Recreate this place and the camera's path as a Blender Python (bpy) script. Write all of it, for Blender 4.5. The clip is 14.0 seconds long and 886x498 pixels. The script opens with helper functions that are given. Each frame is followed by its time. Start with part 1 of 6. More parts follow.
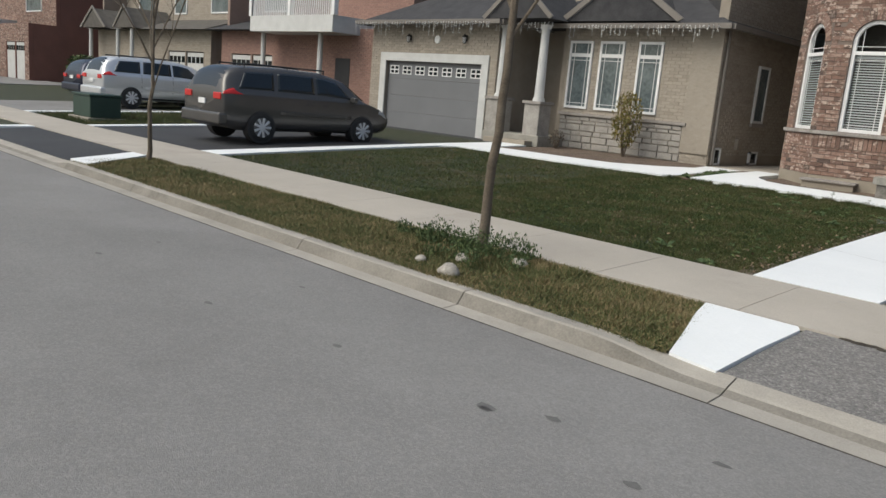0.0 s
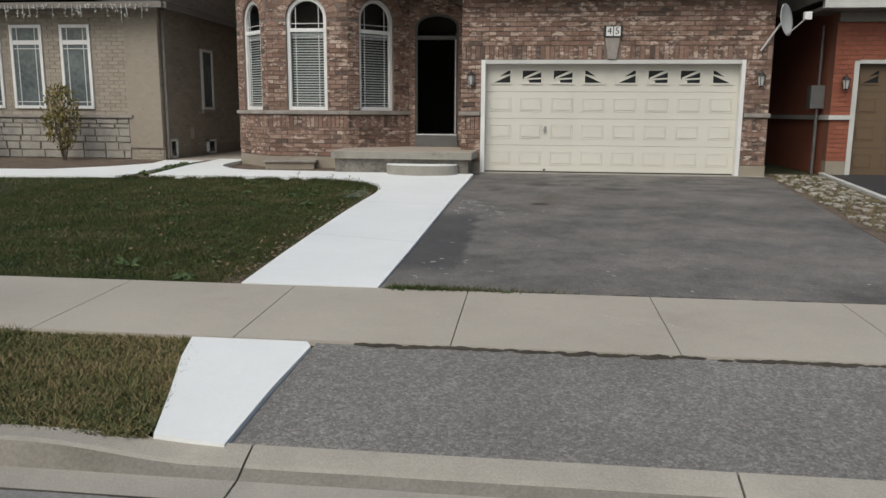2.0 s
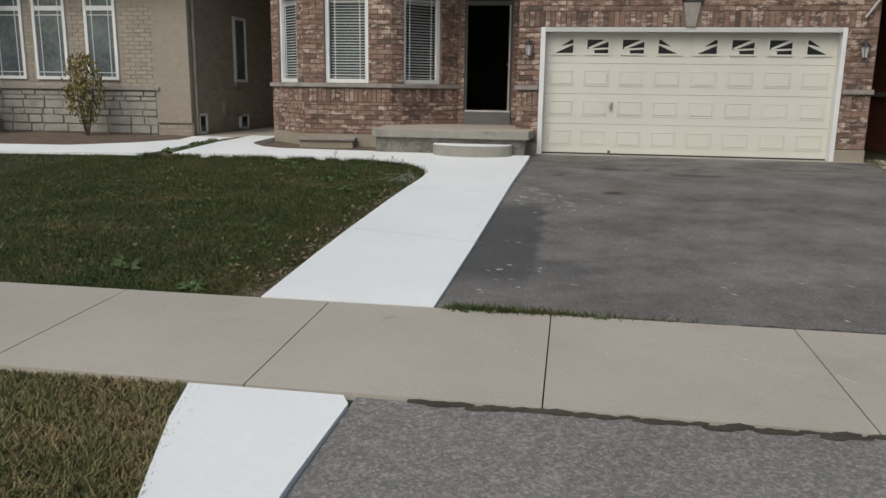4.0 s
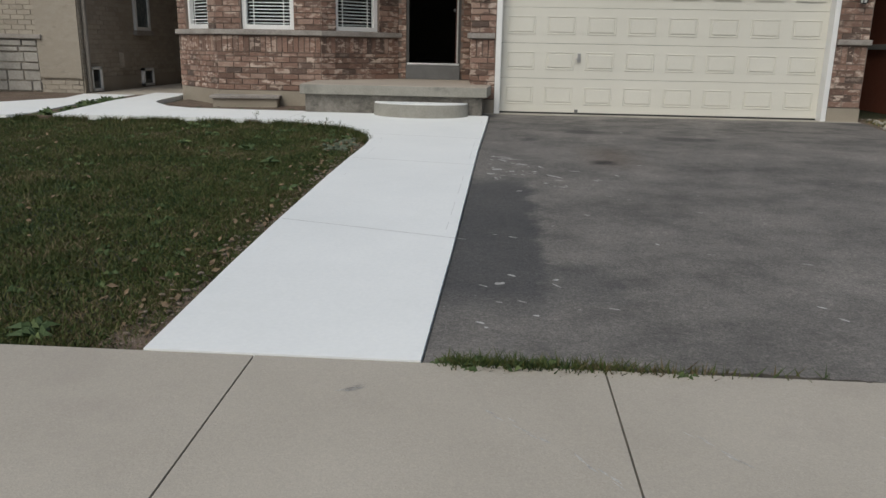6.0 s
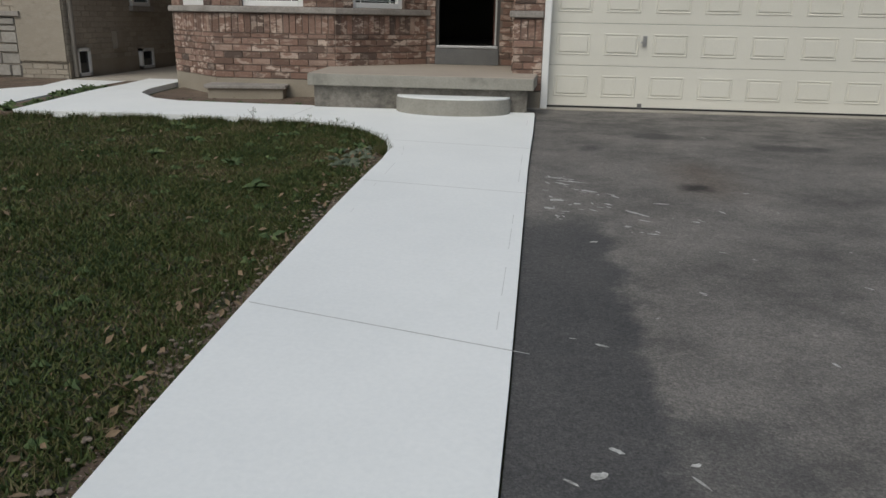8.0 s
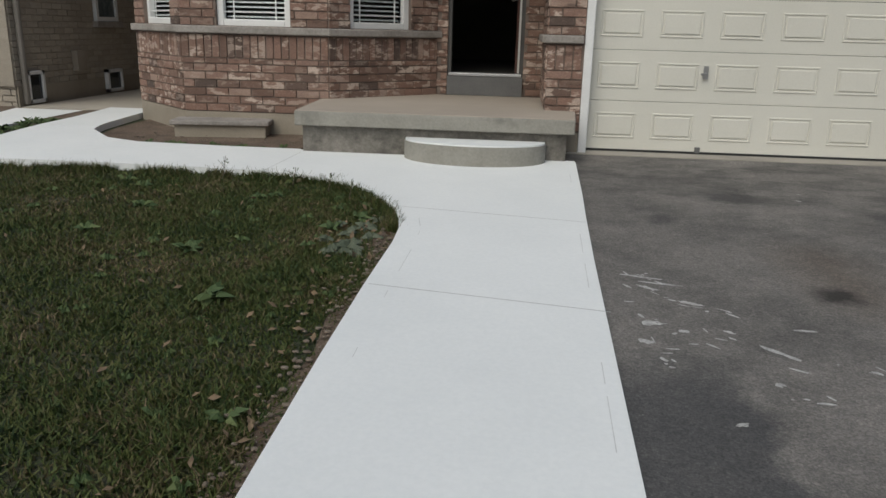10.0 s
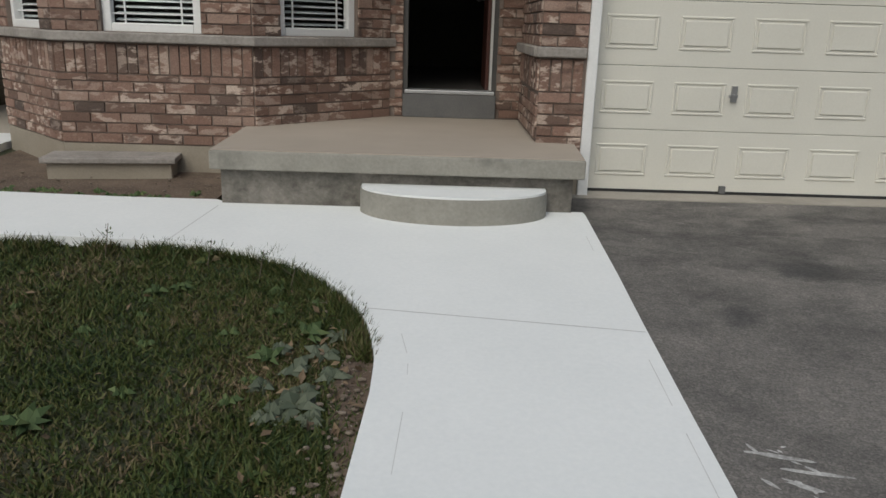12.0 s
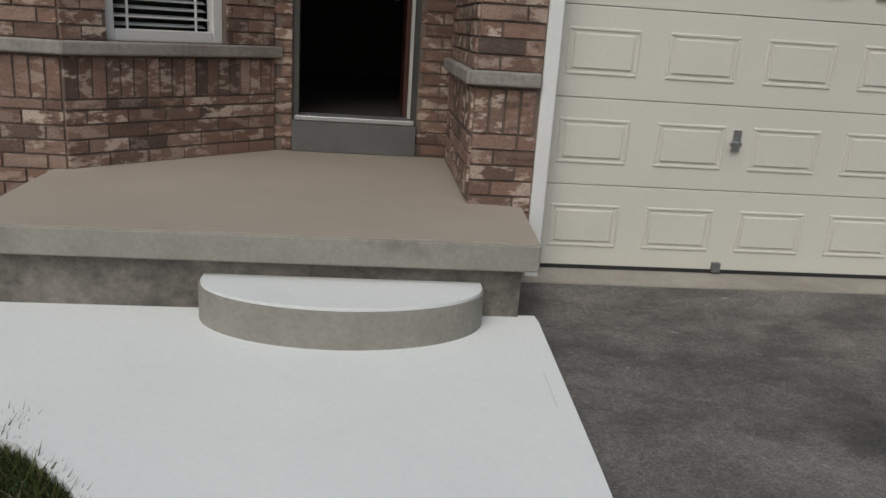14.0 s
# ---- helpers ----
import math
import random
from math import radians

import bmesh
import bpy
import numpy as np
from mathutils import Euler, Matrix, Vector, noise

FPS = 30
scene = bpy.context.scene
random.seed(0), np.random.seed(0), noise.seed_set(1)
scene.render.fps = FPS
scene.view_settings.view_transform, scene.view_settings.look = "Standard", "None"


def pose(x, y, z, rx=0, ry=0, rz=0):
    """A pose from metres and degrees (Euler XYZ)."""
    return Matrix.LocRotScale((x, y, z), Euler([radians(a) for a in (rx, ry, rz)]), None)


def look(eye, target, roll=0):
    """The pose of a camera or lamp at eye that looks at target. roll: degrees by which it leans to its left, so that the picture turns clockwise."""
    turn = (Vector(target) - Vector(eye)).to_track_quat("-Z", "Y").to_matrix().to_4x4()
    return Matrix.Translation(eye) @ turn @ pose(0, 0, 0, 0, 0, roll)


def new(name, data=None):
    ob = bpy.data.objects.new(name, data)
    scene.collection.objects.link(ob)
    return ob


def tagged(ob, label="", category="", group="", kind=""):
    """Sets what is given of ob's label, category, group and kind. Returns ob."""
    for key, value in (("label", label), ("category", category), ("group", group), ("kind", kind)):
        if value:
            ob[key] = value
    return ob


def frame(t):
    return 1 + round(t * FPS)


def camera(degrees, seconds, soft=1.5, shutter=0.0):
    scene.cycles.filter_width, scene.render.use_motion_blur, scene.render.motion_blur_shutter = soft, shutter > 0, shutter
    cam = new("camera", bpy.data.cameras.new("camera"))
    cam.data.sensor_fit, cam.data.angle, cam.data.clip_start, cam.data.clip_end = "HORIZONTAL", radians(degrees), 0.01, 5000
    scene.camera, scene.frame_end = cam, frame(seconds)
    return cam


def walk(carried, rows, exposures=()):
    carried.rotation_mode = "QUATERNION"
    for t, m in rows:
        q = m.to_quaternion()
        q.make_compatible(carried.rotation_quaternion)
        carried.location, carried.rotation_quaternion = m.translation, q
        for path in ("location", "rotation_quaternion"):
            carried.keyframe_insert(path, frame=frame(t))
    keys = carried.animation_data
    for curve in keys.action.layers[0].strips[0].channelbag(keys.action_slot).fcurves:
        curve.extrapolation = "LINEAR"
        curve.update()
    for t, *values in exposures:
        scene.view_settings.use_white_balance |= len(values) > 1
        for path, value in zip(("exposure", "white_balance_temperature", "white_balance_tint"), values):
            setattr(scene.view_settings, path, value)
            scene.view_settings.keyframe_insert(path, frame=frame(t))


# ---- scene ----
cam = camera(59.8, 14.0)
PATH = [
    (0, (1.626, -17.027, 1.266), (0.256, -15.623, 0.874), 4.9),
    (0.5, (1.419, -16.445, 1.183), (0.54, -14.701, 0.754), 2.1),
    (1, (1.185, -16.096, 1.15), (0.738, -14.194, 0.723), 2.5),
    (1.5, (1.006, -15.808, 1.159), (0.893, -13.846, 0.788), 1.5),
    (2, (0.932, -15.418, 1.17), (0.707, -13.461, 0.821), 0.4),
    (2.5, (0.853, -15.057, 1.137), (0.53, -13.117, 0.772), 0.9),
    (5, (0.189, -13.108, 1.104), (-0.098, -11.173, 0.687), 0.9),
    (5.5, (0.033, -12.62, 1.036), (-0.176, -10.674, 0.622), 1.6),
    (6, (-0.079, -12.121, 0.989), (-0.201, -10.191, 0.481), 1.1),
    (6.5, (-0.172, -11.606, 1.04), (-0.468, -9.706, 0.49), -0.2),
    (7, (-0.262, -11.157, 1.104), (-0.513, -9.255, 0.538), 0.9),
    (7.5, (-0.27, -10.656, 1.089), (-0.471, -8.752, 0.511), 0.9),
    (10, (-0.771, -8.333, 1.231), (-0.939, -6.417, 0.68), 1.5),
    (10.5, (-0.898, -7.84, 1.277), (-1.041, -5.93, 0.701), 1.3),
    (11, (-1.113, -7.394, 1.31), (-1.23, -5.471, 0.773), 2.2),
    (11.5, (-1.202, -6.918, 1.289), (-1.213, -4.986, 0.774), 2.6),
    (12, (-1.259, -6.442, 1.33), (-1.239, -4.521, 0.773), 1.8),
    (12.5, (-1.204, -5.949, 1.361), (-1.176, -4.039, 0.771), 1.3),
    (13, (-1.073, -5.466, 1.383), (-0.978, -3.552, 0.813), 1.3),
    (13.5, (-1.169, -4.983, 1.368), (-1.237, -3.073, 0.777), 1.7),
    (14, (-1.034, -4.494, 1.413), (-0.838, -2.582, 0.858), 3.8),
]
walk(cam, [(t, look(eye, target, lean)) for t, eye, target, lean in PATH], exposures=((0.0, -0.12, 6200, 4), (1.5, -0.4, 6200, 4), (5.0, -0.55, 6150, 4), (7.5, -0.72, 6050, 3), (11.0, -0.68, 6100, 3), (14.0, -0.86, 6100, 4)))

# ---- world and light: a bright overcast day ----
world = bpy.data.worlds.new("overcast_sky")
scene.world = world
world.use_nodes = True
wn = world.node_tree
sky = wn.nodes.new("ShaderNodeTexSky")
sky.sky_type = "NISHITA"
sky.sun_disc = False
sky.sun_elevation, sky.sun_rotation = radians(48), radians(203)
sky.air_density, sky.dust_density, sky.ozone_density = 1.0, 6.0, 1.0
wn.links.new(sky.outputs[0], wn.nodes["Background"].inputs[0])
wn.nodes["Background"].inputs[1].default_value = 0.15
sun = new("sun", bpy.data.lights.new("sun", "SUN"))
sun.data.energy, sun.data.angle, sun.data.color = 1.25, radians(40), (1.0, 0.97, 0.93)
sun.matrix_basis = look((-5, -12, 18), (0, 0, 0))


# ---- materials ----
def nodes_of(name, rough=0.8, metal=0.0):
    m = bpy.data.materials.new(name)
    m.use_nodes = True
    b = m.node_tree.nodes["Principled BSDF"]
    b.inputs["Roughness"].default_value = rough
    b.inputs["Metallic"].default_value = metal
    return m, m.node_tree, b


def noise_node(nt, vec, scale, detail=4.0, rough=0.6):
    n = nt.nodes.new("ShaderNodeTexNoise")
    n.inputs["Scale"].default_value = scale
    n.inputs["Detail"].default_value = detail
    n.inputs["Roughness"].default_value = rough
    nt.links.new(vec, n.inputs["Vector"])
    return n.outputs["Fac"]


def ramp_node(nt, fac, stops):
    r = nt.nodes.new("ShaderNodeValToRGB")
    while len(r.color_ramp.elements) < len(stops):
        r.color_ramp.elements.new(0.5)
    for e, (p, c) in zip(r.color_ramp.elements, stops):
        e.position, e.color = p, (*c, 1)
    nt.links.new(fac, r.inputs[0])
    return r.outputs[0]


def mix_node(nt, fac, a, b, kind="MIX"):
    m = nt.nodes.new("ShaderNodeMix")
    m.data_type, m.blend_type = "RGBA", kind
    for sock, v in ((m.inputs[0], fac), (m.inputs[6], a), (m.inputs[7], b)):
        if isinstance(v, (int, float)):
            sock.default_value = v
        elif isinstance(v, tuple):
            sock.default_value = (*v, 1)
        else:
            nt.links.new(v, sock)
    return m.outputs[2]


def math_node(nt, op, a, b=0.0, clamp=False):
    m = nt.nodes.new("ShaderNodeMath")
    m.operation, m.use_clamp = op, clamp
    for sock, v in zip(m.inputs, (a, b)):
        if isinstance(v, (int, float)):
            sock.default_value = v
        else:
            nt.links.new(v, sock)
    return m.outputs[0]


def bump_node(nt, b, height, strength, dist=0.01):
    n = nt.nodes.new("ShaderNodeBump")
    n.inputs["Strength"].default_value, n.inputs["Distance"].default_value = strength, dist
    nt.links.new(height, n.inputs["Height"])
    nt.links.new(n.outputs[0], b.inputs["Normal"])


def coords(nt):
    return nt.nodes.new("ShaderNodeTexCoord").outputs["Object"]


def pebbles(nt, v, col, scale, amount):
    """Aggregate: every small stone a little lighter or darker, at two sizes."""
    for s, k in ((scale, amount), (scale * 0.5, amount * 0.45)):
        cells = nt.nodes.new("ShaderNodeTexVoronoi")
        cells.inputs["Scale"].default_value = s
        nt.links.new(v, cells.inputs["Vector"])
        grey = nt.nodes.new("ShaderNodeSeparateColor")
        nt.links.new(cells.outputs["Color"], grey.inputs[0])
        tone = ramp_node(nt, grey.outputs[0], [(0.0, (0.22, 0.22, 0.22)), (0.6, (0.5, 0.5, 0.5)), (1.0, (0.86, 0.85, 0.83))])
        col = mix_node(nt, k, col, tone, "OVERLAY")
    return col


def surface(name, c1, c2, rough=0.8, fine=60.0, coarse=1.2, bump=0.3, metal=0.0, dark=None, speck=None, grain=0.0, pebble=90.0):
    """Two-scale noise colour between c1 and c2, with optional stain and speckle colours."""
    m, nt, b = nodes_of(name, rough, metal)
    v = coords(nt)
    big, small = noise_node(nt, v, coarse, 5), noise_node(nt, v, fine, 3)
    f = math_node(nt, "ADD", math_node(nt, "MULTIPLY", big, 0.6), math_node(nt, "MULTIPLY", small, 0.4))
    col = ramp_node(nt, f, [(0.36, c1), (0.64, c2)])
    if dark:
        stain = math_node(nt, "MULTIPLY_ADD", noise_node(nt, v, coarse * 0.55, 6, 0.7), 6.0)
        stain.node.inputs[2].default_value = -3.4
        stain.node.use_clamp = True
        col = mix_node(nt, stain, col, dark)
    if speck:
        sp = math_node(nt, "MULTIPLY_ADD", noise_node(nt, v, fine * 1.7, 1), 12.0, True)
        sp.node.inputs[2].default_value = -7.9
        col = mix_node(nt, sp, col, speck)
    if grain:
        col = pebbles(nt, v, col, pebble, grain)
    nt.links.new(col, b.inputs["Base Color"])
    bump_node(nt, b, small, bump)
    return m


def brick_paint(name, palette, single, smear=(0.55, 0.445, 0.37), amount=1.0):
    """Fired clay: a colour for each brick, cream smears and dark flashes on its face."""
    m, nt, b = nodes_of(name, 0.88)
    v = nt.nodes.new("ShaderNodeNewGeometry").outputs["Position"]
    if single:
        r = nt.nodes.new("ShaderNodeObjectInfo").outputs["Random"]
    else:
        r = nt.nodes.new("ShaderNodeNewGeometry").outputs["Random Per Island"]
    n = len(palette)
    col = ramp_node(nt, r, [(i / (n - 1), c) for i, c in enumerate(palette)])
    mapping = nt.nodes.new("ShaderNodeMapping")
    mapping.inputs["Scale"].default_value = (1, 1, 2.2)
    nt.links.new(v, mapping.inputs["Vector"])
    cream = math_node(nt, "MULTIPLY_ADD", noise_node(nt, mapping.outputs[0], 8.5, 3, 0.6), 13.0, True)
    cream.node.inputs[2].default_value = -6.5
    wide = math_node(nt, "FRACT", math_node(nt, "MULTIPLY", r, 7.31))
    cream = math_node(nt, "MULTIPLY", cream, math_node(nt, "MULTIPLY", wide, amount, True))
    col = mix_node(nt, cream, col, smear)
    flash = math_node(nt, "MULTIPLY_ADD", noise_node(nt, mapping.outputs[0], 6.0, 3, 0.6), 8.0, True)
    flash.node.inputs[2].default_value = -4.7
    col = mix_node(nt, math_node(nt, "MULTIPLY", flash, 0.6 * amount), col, tuple(0.45 * c for c in palette[0]))
    fine = noise_node(nt, v, 90, 4)
    col = mix_node(nt, 0.45, col, ramp_node(nt, fine, [(0.3, (0.25, 0.25, 0.25)), (0.7, (0.75, 0.75, 0.75))]), "OVERLAY")
    nt.links.new(col, b.inputs["Base Color"])
    bump_node(nt, b, math_node(nt, "ADD", fine, noise_node(nt, v, 14, 3)), 0.5, 0.012)
    return m


CLAY = [(0.145, 0.09, 0.068), (0.21, 0.127, 0.095), (0.245, 0.15, 0.114), (0.18, 0.112, 0.085), (0.09, 0.064, 0.052), (0.26, 0.165, 0.128), (0.22, 0.138, 0.105), (0.31, 0.215, 0.17)]
RED = [(0.26, 0.085, 0.05), (0.31, 0.105, 0.06), (0.24, 0.08, 0.05), (0.33, 0.115, 0.07)]
ROSE = [(0.26, 0.155, 0.125), (0.30, 0.18, 0.145), (0.24, 0.145, 0.118)]
BUFF = [(0.33, 0.29, 0.235), (0.38, 0.335, 0.275), (0.35, 0.31, 0.255), (0.30, 0.265, 0.215)]
clay_one, clay_all = brick_paint("clay_brick_single", CLAY, True), brick_paint("clay_brick_wall", CLAY, False)
red_brick = brick_paint("orange_red_brick", RED, False, (0.36, 0.14, 0.09), 0.5)
rose_brick = brick_paint("rose_brick", ROSE, False, (0.42, 0.27, 0.21), 0.5)
buff_brick = brick_paint("buff_brick", BUFF, False, (0.42, 0.38, 0.32), 0.5)
mortar = surface("brown_mortar", (0.16, 0.125, 0.105), (0.23, 0.185, 0.155), 0.95, 120, 3)
buff_mortar = surface("buff_mortar", (0.27, 0.235, 0.19), (0.33, 0.29, 0.24), 0.95, 120, 3)
cut_stone = surface("grey_cut_stone", (0.25, 0.235, 0.21), (0.40, 0.375, 0.34), 0.85, 22, 3.0, 0.6)
sill_stone = surface("grey_sill_stone", (0.22, 0.20, 0.18), (0.36, 0.33, 0.30), 0.85, 35, 4.0, 0.5)
foundation = surface("parged_foundation", (0.27, 0.235, 0.185), (0.34, 0.30, 0.24), 0.9, 60, 2.0, 0.25)
porch_top = surface("tan_porch_coating", (0.37, 0.32, 0.265), (0.43, 0.375, 0.315), 0.75, 180, 1.2, 0.15)
porch_edge = surface("grey_trowelled_cement", (0.235, 0.225, 0.195), (0.33, 0.315, 0.275), 0.8, 40, 3.0, 0.3, dark=(0.17, 0.165, 0.145))
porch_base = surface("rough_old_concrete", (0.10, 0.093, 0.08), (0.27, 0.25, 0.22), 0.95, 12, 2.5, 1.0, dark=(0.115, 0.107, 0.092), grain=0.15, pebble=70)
white_concrete = surface("new_white_concrete", (0.75, 0.765, 0.76), (0.82, 0.83, 0.82), 0.7, 40, 0.9, 0.06, dark=(0.74, 0.755, 0.74))
walk_concrete = surface("old_sidewalk_concrete", (0.365, 0.33, 0.278), (0.445, 0.405, 0.345), 0.85, 130, 0.8, 0.2, dark=(0.34, 0.30, 0.26), grain=0.08, pebble=160)
curb_concrete = surface("curb_concrete", (0.27, 0.25, 0.215), (0.40, 0.37, 0.32), 0.9, 80, 1.6, 0.35, dark=(0.25, 0.23, 0.20))
road_asphalt = surface("grey_road_asphalt", (0.182, 0.175, 0.166), (0.245, 0.237, 0.226), 0.9, 130, 0.5, 0.5, dark=(0.172, 0.166, 0.158), speck=(0.30, 0.30, 0.29), grain=0.2, pebble=95)
apron_asphalt = surface("coarse_asphalt", (0.16, 0.152, 0.142), (0.235, 0.224, 0.21), 0.95, 75, 0.8, 1.0, speck=(0.36, 0.35, 0.33), grain=0.5, pebble=70)
black_asphalt = surface("sealed_black_asphalt", (0.025, 0.025, 0.027), (0.045, 0.045, 0.047), 0.75, 120, 0.8, 0.4)
soil = surface("bare_soil", (0.075, 0.052, 0.036), (0.17, 0.125, 0.092), 1.0, 45, 3.0, 1.0, speck=(0.30, 0.27, 0.23))
white_paint = surface("white_painted_trim", (0.72, 0.72, 0.71), (0.80, 0.80, 0.79), 0.45, 60, 2.0, 0.03)
frame_grey = surface("weathered_grey_white_trim", (0.50, 0.50, 0.48), (0.62, 0.62, 0.60), 0.5, 60, 2.0, 0.05)
cream_door = surface("cream_door_enamel", (0.63, 0.613, 0.545), (0.69, 0.673, 0.605), 0.5, 60, 0.8, 0.03)
brown_door = surface("brown_door_enamel", (0.125, 0.085, 0.05), (0.155, 0.105, 0.062), 0.5, 60, 0.8, 0.03)
grey_door = surface("grey_door_enamel", (0.15, 0.154, 0.162), (0.18, 0.184, 0.192), 0.5, 60, 0.8, 0.03)
dark_frame = surface("dark_grey_frame", (0.06, 0.058, 0.055), (0.085, 0.082, 0.078), 0.5, 60, 3.0, 0.05)
sill_metal = surface("grey_metal_threshold", (0.42, 0.43, 0.44), (0.55, 0.56, 0.57), 0.4, 80, 3.0, 0.05, 0.6)
step_grey = surface("dark_grey_painted_board", (0.105, 0.105, 0.105), (0.15, 0.15, 0.148), 0.6, 60, 3.0, 0.1)
# near-black colour that carries the shade of rooms and passages
interior = surface("near_black_shade", (0.05, 0.045, 0.04), (0.07, 0.062, 0.055), 0.9, 20, 1.0)
door_wood = surface("red_brown_door_wood", (0.06, 0.02, 0.014), (0.09, 0.03, 0.02), 0.45, 40, 5.0, 0.1)
blind_white = surface("white_blind_slat", (0.60, 0.61, 0.60), (0.70, 0.71, 0.70), 0.5, 40, 2.0, 0.02)
black_metal = surface("black_lantern_metal", (0.02, 0.02, 0.02), (0.035, 0.033, 0.03), 0.45, 60, 4.0, 0.1)
chrome = surface("satin_chrome", (0.45, 0.45, 0.46), (0.60, 0.60, 0.61), 0.3, 60, 4.0, 0.02, 1.0)
roof_dark = surface("charcoal_shingle", (0.032, 0.032, 0.035), (0.065, 0.064, 0.066), 0.95, 55, 3.0, 0.8)
roof_brown = surface("brown_grey_shingle", (0.075, 0.068, 0.06), (0.125, 0.115, 0.10), 0.95, 55, 3.0, 0.8)
eave_brown = surface("taupe_eavestrough", (0.16, 0.145, 0.125), (0.20, 0.18, 0.16), 0.5, 40, 2.0, 0.05)
bark = surface("grey_brown_bark", (0.10, 0.08, 0.058), (0.19, 0.155, 0.115), 0.95, 70, 8.0, 1.0)
rubber = surface("tyre_rubber", (0.018, 0.018, 0.018), (0.03, 0.03, 0.03), 0.85, 90, 6.0, 0.3)
alloy = surface("silver_wheel", (0.55, 0.56, 0.57), (0.66, 0.67, 0.68), 0.4, 60, 4.0, 0.02, 0.15)
paint_taupe = surface("grey_brown_car_paint", (0.098, 0.094, 0.09), (0.112, 0.107, 0.103), 0.25, 300, 0.8, 0.02, 0.4)
paint_silver = surface("silver_car_paint", (0.62, 0.63, 0.64), (0.70, 0.71, 0.72), 0.3, 300, 0.8, 0.02, 0.5)
paint_blue = surface("dark_blue_car_paint", (0.035, 0.04, 0.06), (0.045, 0.05, 0.075), 0.28, 300, 0.8, 0.02, 0.4)
car_glass = surface("tinted_car_glass", (0.012, 0.016, 0.02), (0.02, 0.026, 0.03), 0.06, 20, 0.5, 0.0)
curtain_glass = surface("glass_over_pale_curtain", (0.07, 0.09, 0.095), (0.16, 0.19, 0.195), 0.08, 12, 1.5, 0.0)
# kerb face: dirt stains, with the face's shade darkened into the same colours
dirty_shaded_curb = surface("dirty_shaded_kerb_face", (0.15, 0.137, 0.115), (0.26, 0.24, 0.205), 0.95, 50, 1.4, 0.5, dark=(0.11, 0.10, 0.085))
tail_red = surface("red_tail_lens", (0.45, 0.02, 0.02), (0.55, 0.035, 0.03), 0.2, 30, 2.0, 0.02)
black_plastic = surface("black_plastic", (0.02, 0.02, 0.021), (0.032, 0.032, 0.034), 0.6, 60, 3.0, 0.05)
green_box = surface("dark_green_enamel", (0.022, 0.045, 0.032), (0.034, 0.062, 0.046), 0.5, 40, 1.5, 0.05)
dish_grey = surface("grey_dish_enamel", (0.42, 0.42, 0.41), (0.52, 0.52, 0.51), 0.5, 40, 3.0, 0.03)
rock_pale = surface("pale_stone", (0.22, 0.20, 0.165), (0.42, 0.39, 0.34), 0.9, 30, 4.0, 0.6)
ink = surface("black_plaque", (0.012, 0.012, 0.012), (0.02, 0.02, 0.02), 0.5, 60, 4.0, 0.02)
chalk = surface("white_scuff_paint", (0.22, 0.215, 0.20), (0.62, 0.61, 0.59), 0.9, 90, 14.0, 0.1)
joint_dark = surface("dark_joint_dirt", (0.035, 0.03, 0.024), (0.075, 0.065, 0.05), 1.0, 60, 4.0, 0.3)
joint_grey = surface("hairline_joint", (0.36, 0.36, 0.35), (0.50, 0.50, 0.49), 0.9, 60, 4.0, 0.1)
joint_pale = surface("pale_trowel_line", (0.50, 0.505, 0.495), (0.64, 0.645, 0.635), 0.9, 60, 4.0, 0.1)
road_stain = surface("faded_tar_spot", (0.105, 0.101, 0.096), (0.155, 0.15, 0.143), 0.9, 60, 5.0, 0.3)
copper_leaf = surface("dry_leaf", (0.11, 0.075, 0.045), (0.24, 0.17, 0.10), 0.8, 30, 6.0, 0.1)


